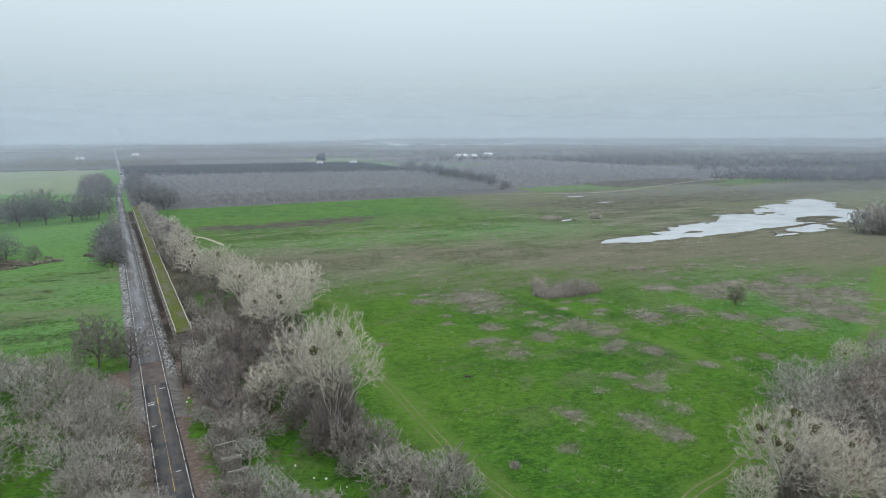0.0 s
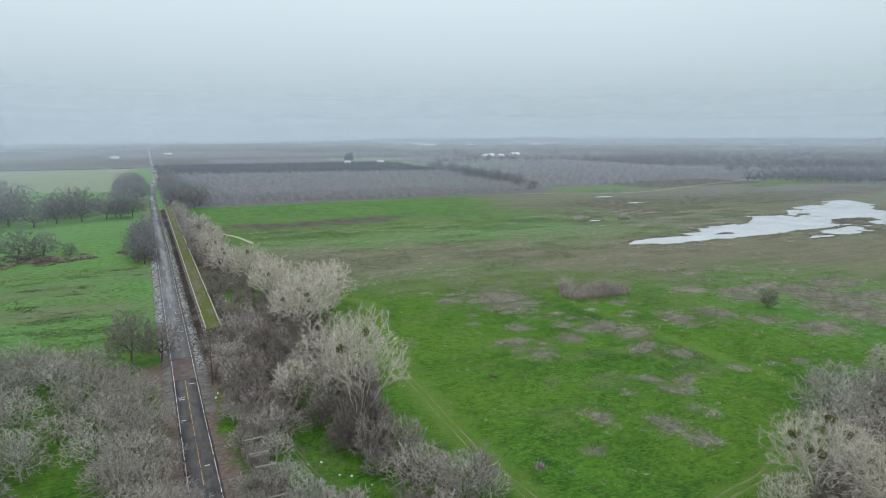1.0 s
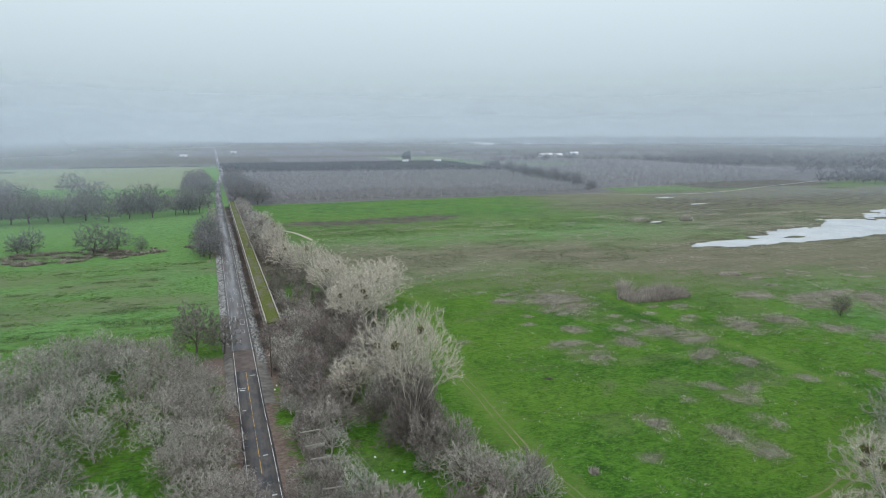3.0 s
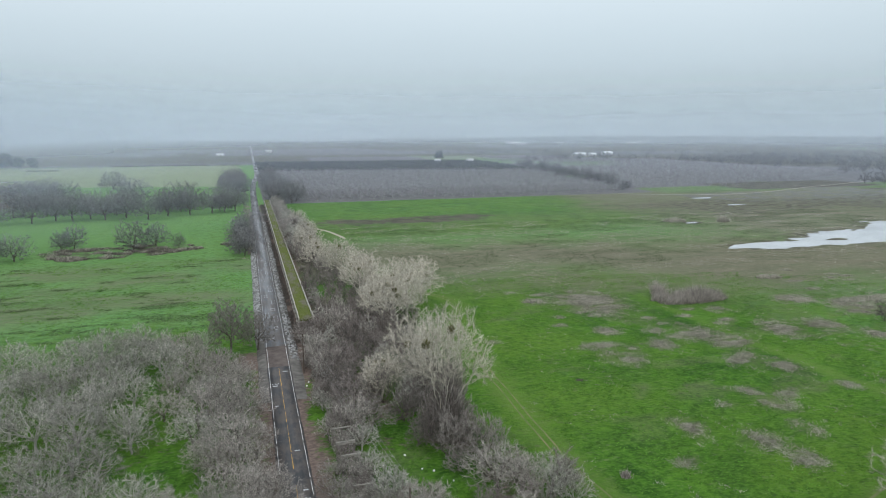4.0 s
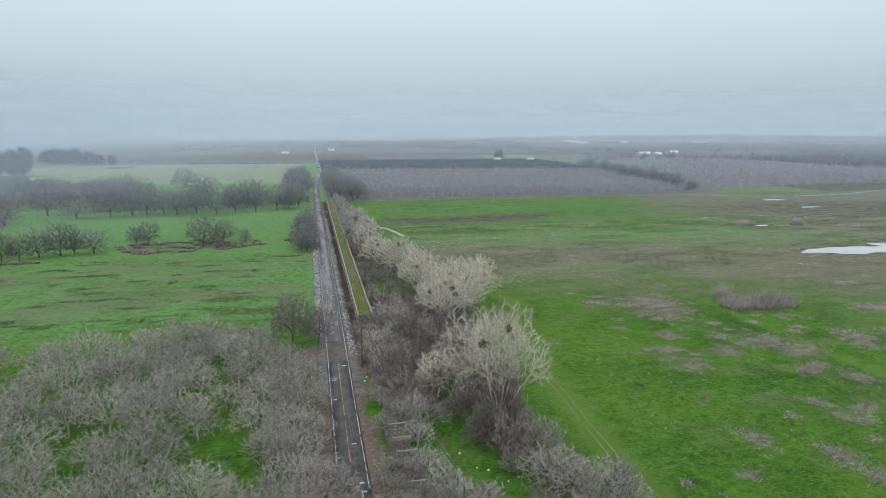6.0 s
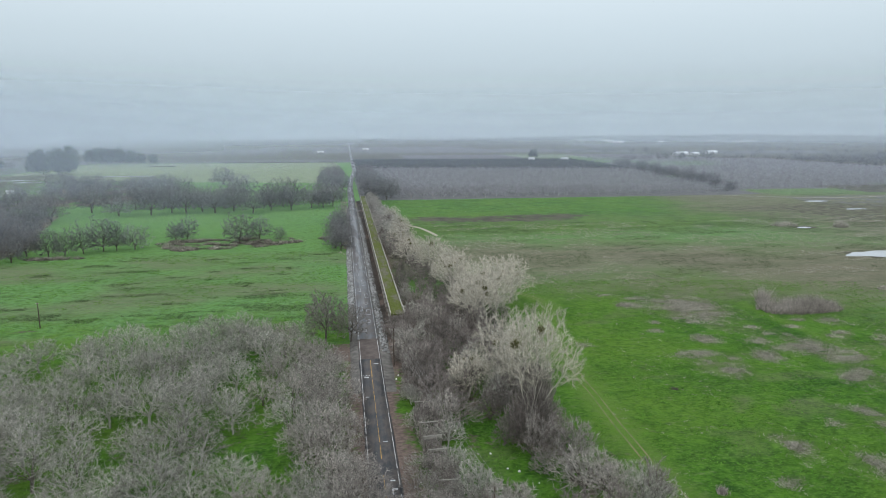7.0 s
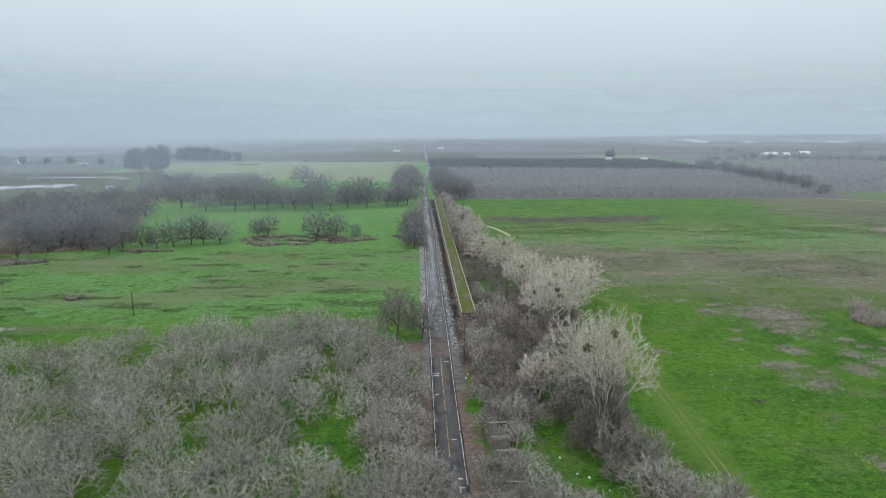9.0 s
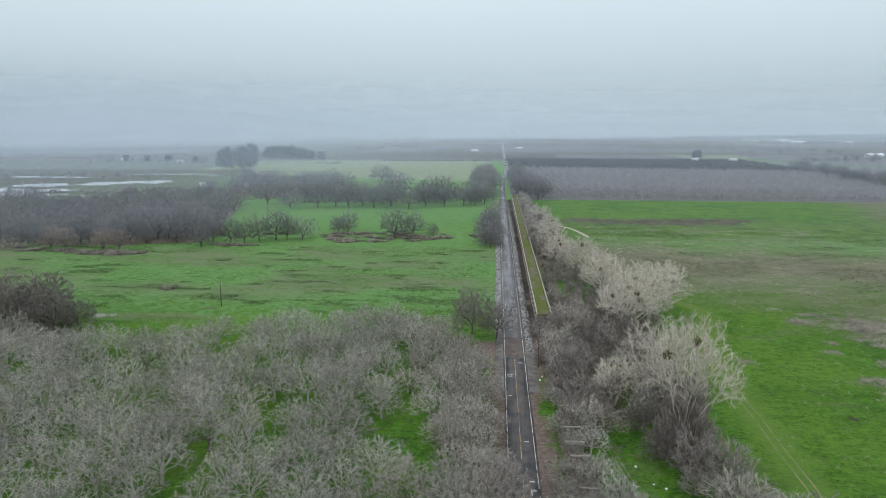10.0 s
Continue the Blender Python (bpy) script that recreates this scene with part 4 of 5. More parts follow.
def white_maker(k):
    tall = k % 2 == 0
    if k == 5:
        fine = dict(height=20.0, crown=9.2, fork=0.14, bottom=0.3, thick=0.0135, girth=0.4, lobes=16, limbs=13, points=1900, twigs=8, twig_length=1.2, knot=0.24, spread=0.34, fan=0.9, fineness=0.046)
        return lambda: tree_kind("pale_tree", "broad leafless tree with fine cream twigs and mistletoe", "tree", "pale riverside trees", fine, BARK_GREY, TWIG_WHITE, 7)
    spec = dict(height=25.0, crown=8.8, fork=0.13, bottom=0.53, thick=0.016, girth=0.4, lobes=13, limbs=12, points=1500, twigs=7, twig_length=1.35, knot=0.24, spread=0.36, fan=0.8, fineness=0.05) if tall else dict(height=20.0, crown=9.2, fork=0.16, bottom=0.32, thick=0.017, girth=0.46, lobes=14, limbs=12, points=1500, twigs=7, twig_length=1.3, knot=0.24, spread=0.36, fan=0.8, fineness=0.05)
    return lambda: tree_kind("pale_tree", "tall leafless tree with pale cream branches and mistletoe", "tree", "pale riverside trees", spec, BARK_PALE, TWIG_WHITE, 2 + k % 3)


def shrub_maker(k, name="thicket_shrub", label="tangled leafless brown shrub in the roadside thicket", group="roadside thicket"):
    spec = dict(height=6.6 + 0.9 * (k % 3), crown=3.7, fork=0.12, bottom=0.2, thick=0.02, girth=0.16, lobes=6, limbs=8, points=420, twigs=5, twig_length=0.95, stems=4, knot=0.32, fan=0.7)
    return lambda: tree_kind(name, label, "shrub", group, spec, BARK_DARK, (TWIG_DARK, TWIG_WARM, TWIG_DARK, TWIG_GREY if k == 7 else TWIG_WARM)[k % 4] if name == "thicket_shrub" else (TWIG_DARK, TWIG_WARM, TWIG_DARK, TWIG_GREY)[k % 4])


def distant_maker(k):
    spec = dict(height=11.5, crown=6.4, fork=0.1, bottom=0.19, thick=0.02, girth=0.28, lobes=13, limbs=9, points=1000, twigs=10, twig_length=0.75, knot=0.28, spread=0.44, fan=0.2)
    return lambda: tree_kind("field_tree", "leafless dark grey tree at the edge of the far meadow", "tree", "field-edge trees", spec, BARK_DARK, TWIG_FAR)


def wood_maker(k, label, name="wood_tree"):
    spec = dict(height=11.5, crown=6.6, fork=0.1, bottom=0.2, thick=0.026, girth=0.3, lobes=12, limbs=8, points=650, twigs=8, twig_length=0.85, knot=0.28, spread=0.46, fan=0.2, fineness=0.08)
    return lambda: tree_kind(name, "leafless grey tree of a " + label, "tree", label, spec, BARK_DARK, BELT_TWIG if "hedge" in label else BROWN_FAR if k == 1 else TWIG_FAR, shape=("hedge" if "hedge" in label else "wood", k))


def row_oak_maker(k):
    spec = dict(height=16.0, crown=9.5, fork=0.12, bottom=0.22, thick=0.03, girth=0.46, lobes=13, limbs=8, points=900, twigs=11, twig_length=1.0, knot=0.28, spread=0.46, fan=0.2, fineness=0.066)
    return lambda: tree_kind("valley_oak", "broad leafless oak in a row across the far meadow", "tree", "oaks across the far meadow", spec, BARK_DARK, TWIG_FAR)


def tan_maker(k):
    spec = dict(height=9.0, crown=5.2, fork=0.12, bottom=0.24, thick=0.045, girth=0.2, lobes=8, limbs=8, points=450, twigs=4, twig_length=0.9, stems=3)
    return lambda: tree_kind("tan_tree", "bushy leafless tree with tan brown twigs", "tree", "", spec, BARK_DARK, TWIG_TAN)


grey, oak, white = Planter([grey_maker(k) for k in range(8)]), Planter([oak_maker(k) for k in range(2)]), Planter([white_maker(k) for k in range(6)])
bank_shrub = Planter([shrub_maker(k, "bank_shrub", "tall pale leafless shrub beside the old trestle", "shrubs beside the trestle") for k in (3, 7, 1, 0)])
willow = Planter([shrub_maker(k, "willow_shrub", "tall grey leafless shrub at the edge of the flooded meadow", "shrubs at the flooded meadow") for k in (3, 7, 1)])
pier_shrub = Planter([shrub_maker(k, "pier_shrub", "low leafless shrub growing against a ruined pier", "shrubs among the ruined piers") for k in (0, 3, 2, 1)])
field_shrub = Planter([shrub_maker(0, "field_shrub", "dark leafless shrub under the bare oaks", "shrubs under the oaks")])
shrub, distant, tan = Planter([shrub_maker(k) for k in range(8)]), Planter([distant_maker(k) for k in range(5)]), Planter([tan_maker(0)])

for x, y in scatter(NEAR_WOOD, 7.2, 7000, lambda p: 1.0 + 0.6 * (rough(p[0], p[1], 26, 61) > 0.66)):
    if x > -0.95 * y - 18 and not any(((x - cx) / rx) ** 2 + ((y - cy) / ry) ** 2 < 1 for cx, cy, rx, ry in WOOD_GAPS):
        kind = int(rng.integers(8)) if x > -22 else int(rng.choice((0, 1, 2, 4, 5, 7)))
        grey.plant(x, y, rng.uniform(0.74, 1.02), rng.uniform(0.92, 1.18), which=kind)
oak.plant(-7, 190, 0.86, 1.36)
for x, y, s in ((-146, 190, 1.35), (-153, 182, 1.2), (-162, 188, 1.35), (-139, 183, 1.05), (-158, 174, 1.2), (-168, 178, 1.3), (-151, 195, 1.0), (-172, 188, 1.3), (-133, 186, 0.8)):
    oak.plant(x, y, s)
for x, y, s in ((-14.5, 189, 0.75), (-19, 190, 0.8), (-4.0, 86, 1.0), (-3.2, 95, 0.95), (-4.0, 105, 1.0), (-3.8, 115, 0.95), (-4.6, 125, 1.05), (-5, 135, 1.0), (-7, 145, 1.0), (-11, 153, 1.0), (-8, 100, 0.9), (-2.6, 78, 0.9), (-9, 119, 0.9), (-2.4, 110, 0.6), (-2.6, 130, 0.6)):
    grey.plant(x, y, s * 0.92, 1.05, which=3 if y < 160 and y % 2 else None)

for x, y, s in ((-143, 186, 1.0), (-149, 187, 1.1), (-157, 185, 1.1), (-136, 184, 0.9), (-155, 179, 1.0), (-165, 183, 1.1), (-147, 180, 0.9)):
    field_shrub.plant(x, y, s)
oak.plant(0.7, 189.5, 0.74, 1.2)
for x, y, s in ((-1.2, 142, 0.75), (-0.8, 122, 0.75), (-0.6, 104, 0.8), (-0.8, 90, 0.8), (-5, 151, 0.95), (-6.5, 159, 0.9), (-9, 167, 0.95), (-4, 166, 0.6), (-14, 166, 0.9), (-11, 174, 0.75), (-18, 178, 0.9), (-25, 189, 0.8), (-33, 192, 0.8)):
    grey.plant(x, y, s, 1.0, which=3)
# branches that reach over the near road from both sides
for x, y, s in ((1.0, 110, 0.62), (0.9, 103, 0.85), (0.4, 96, 1.0), (0.8, 87, 0.9), (1.0, 80, 0.85), (12.6, 109, 0.55), (12.2, 101, 0.65), (12.0, 93, 0.75), (11.8, 84, 0.6)):
    grey.plant(x, y, s, 0.9, which=6)
for i, (x, y) in enumerate(((-3, 345), (-6, 352), (-2.2, 360), (-6, 370), (-3, 381), (-7, 392), (-3, 405), (-5, 420), (-3, 440))):
    distant.plant(x, y, 0.95 + 0.1 * (i % 3), 1.0)
for x, y, s, tall in ((38, 123, 1.1, 1.7), (34.5, 122, 0.9, 1.3), (41, 123.5, 1.0, 1.1), (37.5, 141, 1.2, 1.3), (40, 146, 1.1, 1.2)):
    shrub.plant(x, y, s, tall, which=0)
for x, y, s in ((40.5, 98, 1.0), (48.3, 93, 0.85), (44.5, 96, 0.8), (51, 90, 0.6)):
    grey.plant(x, y, s, which=3 if x < 45 else 1)
# pale riverside trees with the thicket round them
for x, y, h, which in ((37.3, 119.3, 28.5, 0), (38.5, 145, 21, 1), (28.5, 144, 12, 3), (38, 184, 22, 2), (38, 222, 21, 4), (52, 214, 20, 1), (45, 203, 20, 3), (61, 229, 17, 1), (37, 276, 18, 3), (42, 250, 18, 1), (30, 300, 15, 3), (28.5, 333, 16, 1), (33, 388, 13, 3), (31.7, 441, 12, 1),
                    (101.5, 64.5, 17, 5), (92, 64, 9, 3), (173, 96.5, 9.5, 1), (119, 69, 9, 1), (108, 58, 14, 3)):
    wide = 1.15 if (x, y) == (101.5, 64.5) else 0.86 if x == 37.3 else 1.0 if y < 160 else 1.08
    white.plant(x, y, wide * h / (25.0 if which % 2 == 0 else 20.0), 1 / wide, which=which)
for x, y, s, tall in ((36.2, 120.6, 0.65, 3.7), (38.8, 120.8, 0.7, 3.7), (40.6, 121.0, 0.75, 2.6), (34.8, 120.6, 0.7, 2.4), (37.9, 118.4, 0.42, 4.2), (39.4, 118.8, 0.42, 3.4), (36.4, 118.6, 0.4, 3.4), (37.1, 118.2, 0.36, 6.0), (38.4, 118.0, 0.36, 5.4), (35.4, 117.6, 0.4, 3.6), (39.9, 117.6, 0.42, 3.0), (37.7, 117.2, 0.34, 4.6), (41.8, 118.6, 0.5, 1.6), (38.5, 143.5, 1.0, 1.7), (29, 142.5, 0.9, 1.6), (38, 182, 1.0, 1.8)):
    shrub.plant(x, y, s, tall, which=0)


def vines(x, y, reach, top, count):
    """Brown climbers in a tangle round the stems of a tree, from the ground up into its crown."""
    z = top * rng.random(count) ** 1.25
    a, r = rng.uniform(0, 6.283, count), np.sqrt(rng.random(count)) * (reach * 0.45 + reach * 0.55 * z / top)
    foot = np.stack([x + r * np.cos(a), y + r * np.sin(a), z - 0.3], -1)
    way = np.stack([np.cos(a) * 0.28, np.sin(a) * 0.28, np.ones(count)], -1) + rng.normal(size=(count, 3)) * 0.3
    mid = foot + way * rng.uniform(0.5, 1.3, (count, 1))
    tip = mid + (way + rng.normal(size=(count, 3)) * 0.5) * rng.uniform(0.4, 1.1, (count, 1))
    tagged(new("climbing_vine", mesh_of("climbing_vine", *tubes(np.stack([foot, mid, tip], 1), np.full((count, 3), 0.03), 3), TWIG_DARK)), "tangle of leafless brown vines round pale tree stems", "vines", kind="stuff")


for x, y, reach, top, count in ((37.6, 119.0, 3.6, 16.5, 4200), (38.5, 144.6, 3.0, 10.0, 1500), (38, 183.5, 3.2, 11.0, 1500)):
    vines(x, y, reach, top, count)


def in_clearing(x, y):
    return any(((x - cx) / rx) ** 2 + ((y - cy) / ry) ** 2 < 1 for cx, cy, rx, ry in CLEARINGS)


THICKET = [(19, 82), (20, 128), (17.5, 140), (12.8, 150), (13, 168), (20, 176), (20.5, 200), (21, 260), (22, 340), (30, 345), (38, 270), (52, 236), (52, 205), (43, 165), (36, 136), (40, 118), (46, 104), (52, 92), (46, 78)]
for x, y in scatter(THICKET, 4.3, 5000, lambda p: 1.0 + 0.9 * (rough(p[0], p[1], 18, 71) > 0.56) + 0.5 * (p[1] > 240)):
    if in_clearing(x, y):
        continue
    shrub.plant(x, y, rng.uniform(0.7, 1.2), rng.uniform(0.85, 1.2), which=int(rng.integers(8)) if y < 150 or rng.random() < 0.6 else int(rng.integers(4)) * 2)
for x, y, s in ((13.8, 128, 0.5), (19.5, 120, 0.7), (19.5, 108, 0.8), (14.2, 142, 0.6), (20, 96, 0.9), (23, 128, 0.9), (24, 88, 0.9), (13.2, 104, 0.45), (13, 92, 0.5), (17, 138, 0.5), (16, 128, 0.45), (14.6, 98, 0.45), (17, 91, 0.5)):
    grey.plant(x, y, s * 0.85)
for y in (171.5, 155.2, 149.8, 134.2, 124, 117.8, 112.5, 107.8, 101.5, 95):
    for dx in (-1.5, 0.4, 1.9):
        pier_shrub.plant(16.1 + dx + rng.normal() * 0.3, y - 1.1, rng.uniform(0.42, 0.56) * (0.7 if 100 < y < 121 else 1.0), rng.uniform(0.85, 1.05))
for x, y, s in ((13.6, 199, 0.8), (15.4, 200, 0.85), (17.2, 199.4, 0.9), (18.9, 200.4, 0.95), (20.4, 203, 1.0), (12.8, 195, 0.7), (15, 195.5, 0.8), (20.6, 209, 0.9), (17.6, 193, 0.9)):
    shrub.plant(x, y, s, 0.9, which=0)
for y in np.arange(88, 196, 3.1):
    shrub.plant(rng.uniform(13.6, 19.2), y, rng.uniform(0.5, 0.8), rng.uniform(0.8, 1.0))
for x, y in scatter([(21, 330), (32, 330), (35, 390), (33, 430), (29, 470), (26, 588), (20.5, 588)], 5.5, 1500):
    bank_shrub.plant(x, y, rng.uniform(0.9, 1.4))
for x, y, s in ((99.5, 62.5, 0.8), (102.5, 61.5, 0.9), (105, 63.5, 0.9), (107.5, 66, 0.95), (110.5, 68, 0.9), (106, 60.5, 0.9), (113.5, 69.5, 0.9), (98, 60, 0.7)):
    shrub.plant(x, y, s, 1.0, which=0)
RIGHT_GROVE = [(112, 52), (126, 76), (142, 84), (178, 92), (215, 104), (260, 110), (250, 60), (160, 44)]
for x, y in scatter(RIGHT_GROVE, 6.8, 1500):
    if rng.random() < 0.5:
        grey.plant(x, y, rng.uniform(0.75, 1.0))
    else:
        shrub.plant(x, y, rng.uniform(0.9, 1.25), 1.0)
for x, y, s in ((134, 84, 1.25), (142, 88, 1.2), (128, 80, 1.0), (190, 96, 1.0)):
    grey.plant(x, y, s)
for x, y, s in ((149, 78, 1.1), (160, 82, 1.0), (170, 84, 1.1), (156, 73, 1.0)):
    tan.plant(x, y, s)

for x, y in scatter([(428, 250), (450, 240), (475, 250), (470, 222), (440, 220)], 5.5, 400).tolist() + scatter([(492, 254), (560, 244), (540, 205), (490, 225)], 5.5, 400).tolist():
    willow.plant(x, y, rng.uniform(1.6, 2.1), rng.uniform(1.1, 1.4))

for x, y, s in ((-243, 325, 1.35), (-233, 324, 1.3), (-210, 321, 1.3), (-202, 322, 1.25)):
    tan.plant(x, y, s)

# field-edge trees on the other side of the road
# x, y, half width, height
FIELD_EDGE = [
    (-152, 350, 5.7, 11.7), (-144, 350, 4.9, 11.4), (-137, 356, 5.8, 13.2), (-129, 361, 7.0, 15.3), (-123, 363, 5.0, 12.7), (-114, 364, 6.7, 11.0), (-99, 391, 5.0, 8.9), (-93, 391, 5.7, 12.1), (-61, 377, 7.9, 14.3),
    (-51, 388, 6.7, 11.2), (-38, 379, 3.1, 7.5), (-163, 336, 6.0, 10.7), (-198, 355, 10.0, 18.3), (-209, 345, 8.1, 16.2), (-182, 359, 7.0, 17.4), (-265, 336, 9.6, 14.5), (-230, 339, 8.0, 14.5), (-163, 352, 6.6, 13.1),
]
OAK_ROW = [
    (-282, 689, 14.1, 22.0), (-198, 538, 11.0, 20.6), (-170, 515, 11.3, 15.0), (-184, 622, 14.1, 21.5), (-148, 517, 10.6, 19.7), (-135, 526, 9.5, 19.1), (-124, 527, 11.9, 20.0), (-113, 532, 8.4, 17.3), (-101, 521, 9.9, 19.7), (-89, 530, 11.9, 20.5),
    (-72, 516, 10.4, 18.5), (-60, 533, 9.0, 20.0), (-44, 534, 9.0, 18.1), (-56, 576, 12.3, 21.5), (-28, 543, 9.7, 19.3), (-18, 544, 7.3, 15.5), (-10, 553, 8.6, 19.6), (-144, 795, 14.9, 19.9), (-2, 692, 9.2, 19.5), (-147, 609, 13.7, 21.9), (-100, 629, 16.9, 22.5),
]
row_oak = Planter([row_oak_maker(k) for k in range(4)])
for x, y, half, h in FIELD_EDGE:
    distant.plant(x, y, half / 5.2, h * 1.2 / 11.5 / (half / 5.2))
for x, y, half, h in OAK_ROW:
    row_oak.plant(x, y, half / 8.6, h / 15.2 / (half / 8.6))
for x, y, half, h in OAK_ROW[1:17] + OAK_ROW[2:17:2]:
    row_oak.plant(x + rng.uniform(-3, 10), y + rng.uniform(8, 48), half * rng.uniform(0.7, 0.95) / 8.6, rng.uniform(0.95, 1.2))
GROVES = (
    ("winter wood at the meadow's edge", FIELD_WOOD, 12.5, 1.5),
    ("winter wood beside the marsh", MARSH_WOOD, 17, 1.3),
    ("winter row along the far road", [(-26, 700), (-8, 690), (-6, 900), (-24, 860)], 13, 1.6),
    ("winter clump at the trestle's far end", [(20, 590), (44, 595), (40, 700), (30, 900), (22, 900)], 12, 1.6),
    ("tall winter hedge between orchards", [(398, 608), (414, 618), (472, 860), (522, 1150), (500, 1150), (443, 860)], 15, 1.25),
)


BELT_TWIG = plain("belt_twig", (0.078, 0.078, 0.081), (0.175, 0.173, 0.174), 0.1)


def grove(label, places, sizes, mat=None, build=(11.5, 6.6, 150, 0.07, 4, 1.2), name="woodland"):
    """A wood too far off to count, of a few builds of trees, as one growth."""
    kinds = [grown(build[0], build[1], 0.1, 0.2, build[3], 0.3, lobes=11, limbs=6, points=build[2], twigs=build[4], twig_length=build[5], knot=0.28, spread=0.46, fan=0.2, fineness=0.1)[:2] for k in range(5)]
    for part_name, which, look_of in ((name, 1, mat or TWIG_FAR), (name + "_trunks", 0, BARK_GREY if name == "orchard" else BARK_DARK)):
        tones = 2 if which and mat is None else 1
        for tone in range(tones):
            chunks = []
            for i, ((x, y), size) in enumerate(zip(places, sizes)):
                if i * 5 // 7 % tones != tone:
                    continue
                v, f = kinds[i % 5][which]
                c, s = math.cos(i * 2.4), math.sin(i * 2.4)
                q = v @ np.array([[c, s, 0], [-s, c, 0], [0, 0, 1.0]]) * size * np.array([1, 1, 0.82 + 0.36 * ((i * 0.618) % 1)])
                chunks.append((q + np.array([x, y, 0]), f))
            tagged(new(part_name, mesh_of(part_name, *joined(chunks), BROWN_FAR if tone else look_of)), label if which else "dark trunks of the " + label, "trees", kind="stuff")


GROVES += (
    ("far belt of leafless trees across the plain", [(900, 770), (1400, 800), (2000, 880), (2000, 940), (1400, 860), (900, 810)], 24, 1.7),
    ("far belt of leafless trees along a ditch", [(620, 1330), (1100, 1270), (1700, 1180), (1700, 1220), (1100, 1310), (620, 1370)], 26, 1.6),
    ("winter belt beyond the flooded meadow", [(745, 625), (800, 560), (890, 500), (1150, 500), (1180, 560), (920, 640)], 12.5, 1.35),
    ("winter scatter round far farm houses", [(-800, 1180), (-540, 1150), (-520, 1230), (-800, 1260)], 30, 1.2),
    ("winter scatter in the marsh", [(-640, 760), (-420, 790), (-460, 850), (-640, 860)], 34, 0.8),
)
for label, poly, gap, size in GROVES:
    q = scatter(poly, gap, 3000)
    if label.endswith(("edge", "far road", "far end", "marsh", "orchards")):
        wood = Planter([wood_maker(k, label, "marsh_tree" if "marsh" in label else "hedge_tree" if "hedge" in label else "wood_tree") for k in range(3)])
        for x, y in q:
            wood.plant(x, y, size * rng.uniform(0.6, 1.2), rng.uniform(0.78, 1.08))
        continue
    grove(label, q, size * (rng.uniform(0.7, 1.2, len(q))), mat=BELT_TWIG if "belt" in label else None, build=(11.5, 6.6, 60, 0.14, 3, 1.4) if "belt" in label else (11.5, 6.6, 90, 0.09, 4, 1.3))

def evergreen():
    ob = tagged(new("evergreen_tree"), "dense dark evergreen tree among pale fields", "tree", "dark evergreens")
    a, _, tips = grown(height=20, crown=9, fork=0.12, bottom=0.24, thick=0.08, girth=0.5, points=260, twigs=1)
    part("trunk", mesh_of("trunk", *a, BARK_DARK, smooth=True), ob)
    part("crown", mesh_of("crown", *leaf_cloud(tips[rng.permutation(len(tips))[:110]], 2.8, 26, 1.3), EVERGREEN), ob)
    return ob


dark_trees = Planter([evergreen, evergreen])
for x, y, s in ((-446, 1016, 1.0), (-434, 1014, 1.15), (-412, 1012, 1.2), (-399, 1016, 1.3), (-405, 1006, 1.1), (-480, 1330, 1.2), (-462, 1322, 1.3), (-444, 1326, 1.2), (-425, 1318, 1.3), (-408, 1322, 1.1), (-388, 1318, 0.9), (-366, 1322, 0.8), (445, 1500, 0.7), (452, 1503, 0.85), (-750, 1250, 1.0), (-700, 1240, 0.9), (-660, 1250, 1.0), (-585, 1210, 0.9)):
    dark_trees.plant(x, y, s * (1.1 if x > -500 else 0.7), 1.25 if y < 1100 else 0.95)


def crowd(name, label, places, heights, spikes, width, mat, z0=0.25):
    """Many small bare crowns, seen from far off, as one growth."""
    n = len(places)
    base = np.column_stack([places, np.zeros(n)])
    c = base + np.column_stack([np.zeros((n, 2)), heights * z0])
    at = np.repeat(np.arange(n), spikes)
    d = unit(rng.normal(size=(n * spikes, 3)) + np.array([0, 0, 0.35]))
    h = heights[at][:, None]
    start = c[at] + d * h * rng.uniform(0.15, 0.5, (n * spikes, 1)) * [1, 1, 0.8]
    end = start + unit(d + rng.normal(size=d.shape) * 0.7) * h * rng.uniform(0.14, 0.3, (n * spikes, 1))
    end[:, 2] = np.maximum(end[:, 2], 0.3)
    chunk = tubes(np.stack([start, end], 1), np.full((n * spikes, 2), width) * (0.7 + 0.6 * rng.random((n * spikes, 1))), 3)
    stem = tubes(np.stack([base - [0, 0, 0.3], c + [0, 0, 0.8]], 1), np.full((n, 2), 0.16 + width * 0.2), 4)
    tagged(new(name, mesh_of(name, *joined([chunk, stem]), mat)), label, "trees", kind="stuff")


def island_twigs(name, a, b):
    m, n, l, bs = material(name, 0.95, 0.1)
    geo = n.new("ShaderNodeNewGeometry")
    big = noise_node(n, l, 0.02, 3.0)
    f = math2(n, l, "ADD", math2(n, l, "MULTIPLY", geo.outputs["Random Per Island"], 0.25), math2(n, l, "MULTIPLY", big, 0.75))
    l.new(mixed(n, l, f, a, b), bs.inputs["Base Color"])
    return m


# Orchard grey is lightened and cooled, so its colour includes distance haze.
ORCHARD_TWIG = island_twigs("orchard_twig", (0.25, 0.25, 0.26), (0.4, 0.4, 0.41))
WOOD_TWIG = island_twigs("far_wood_twig", (0.05, 0.05, 0.052), (0.115, 0.114, 0.114))


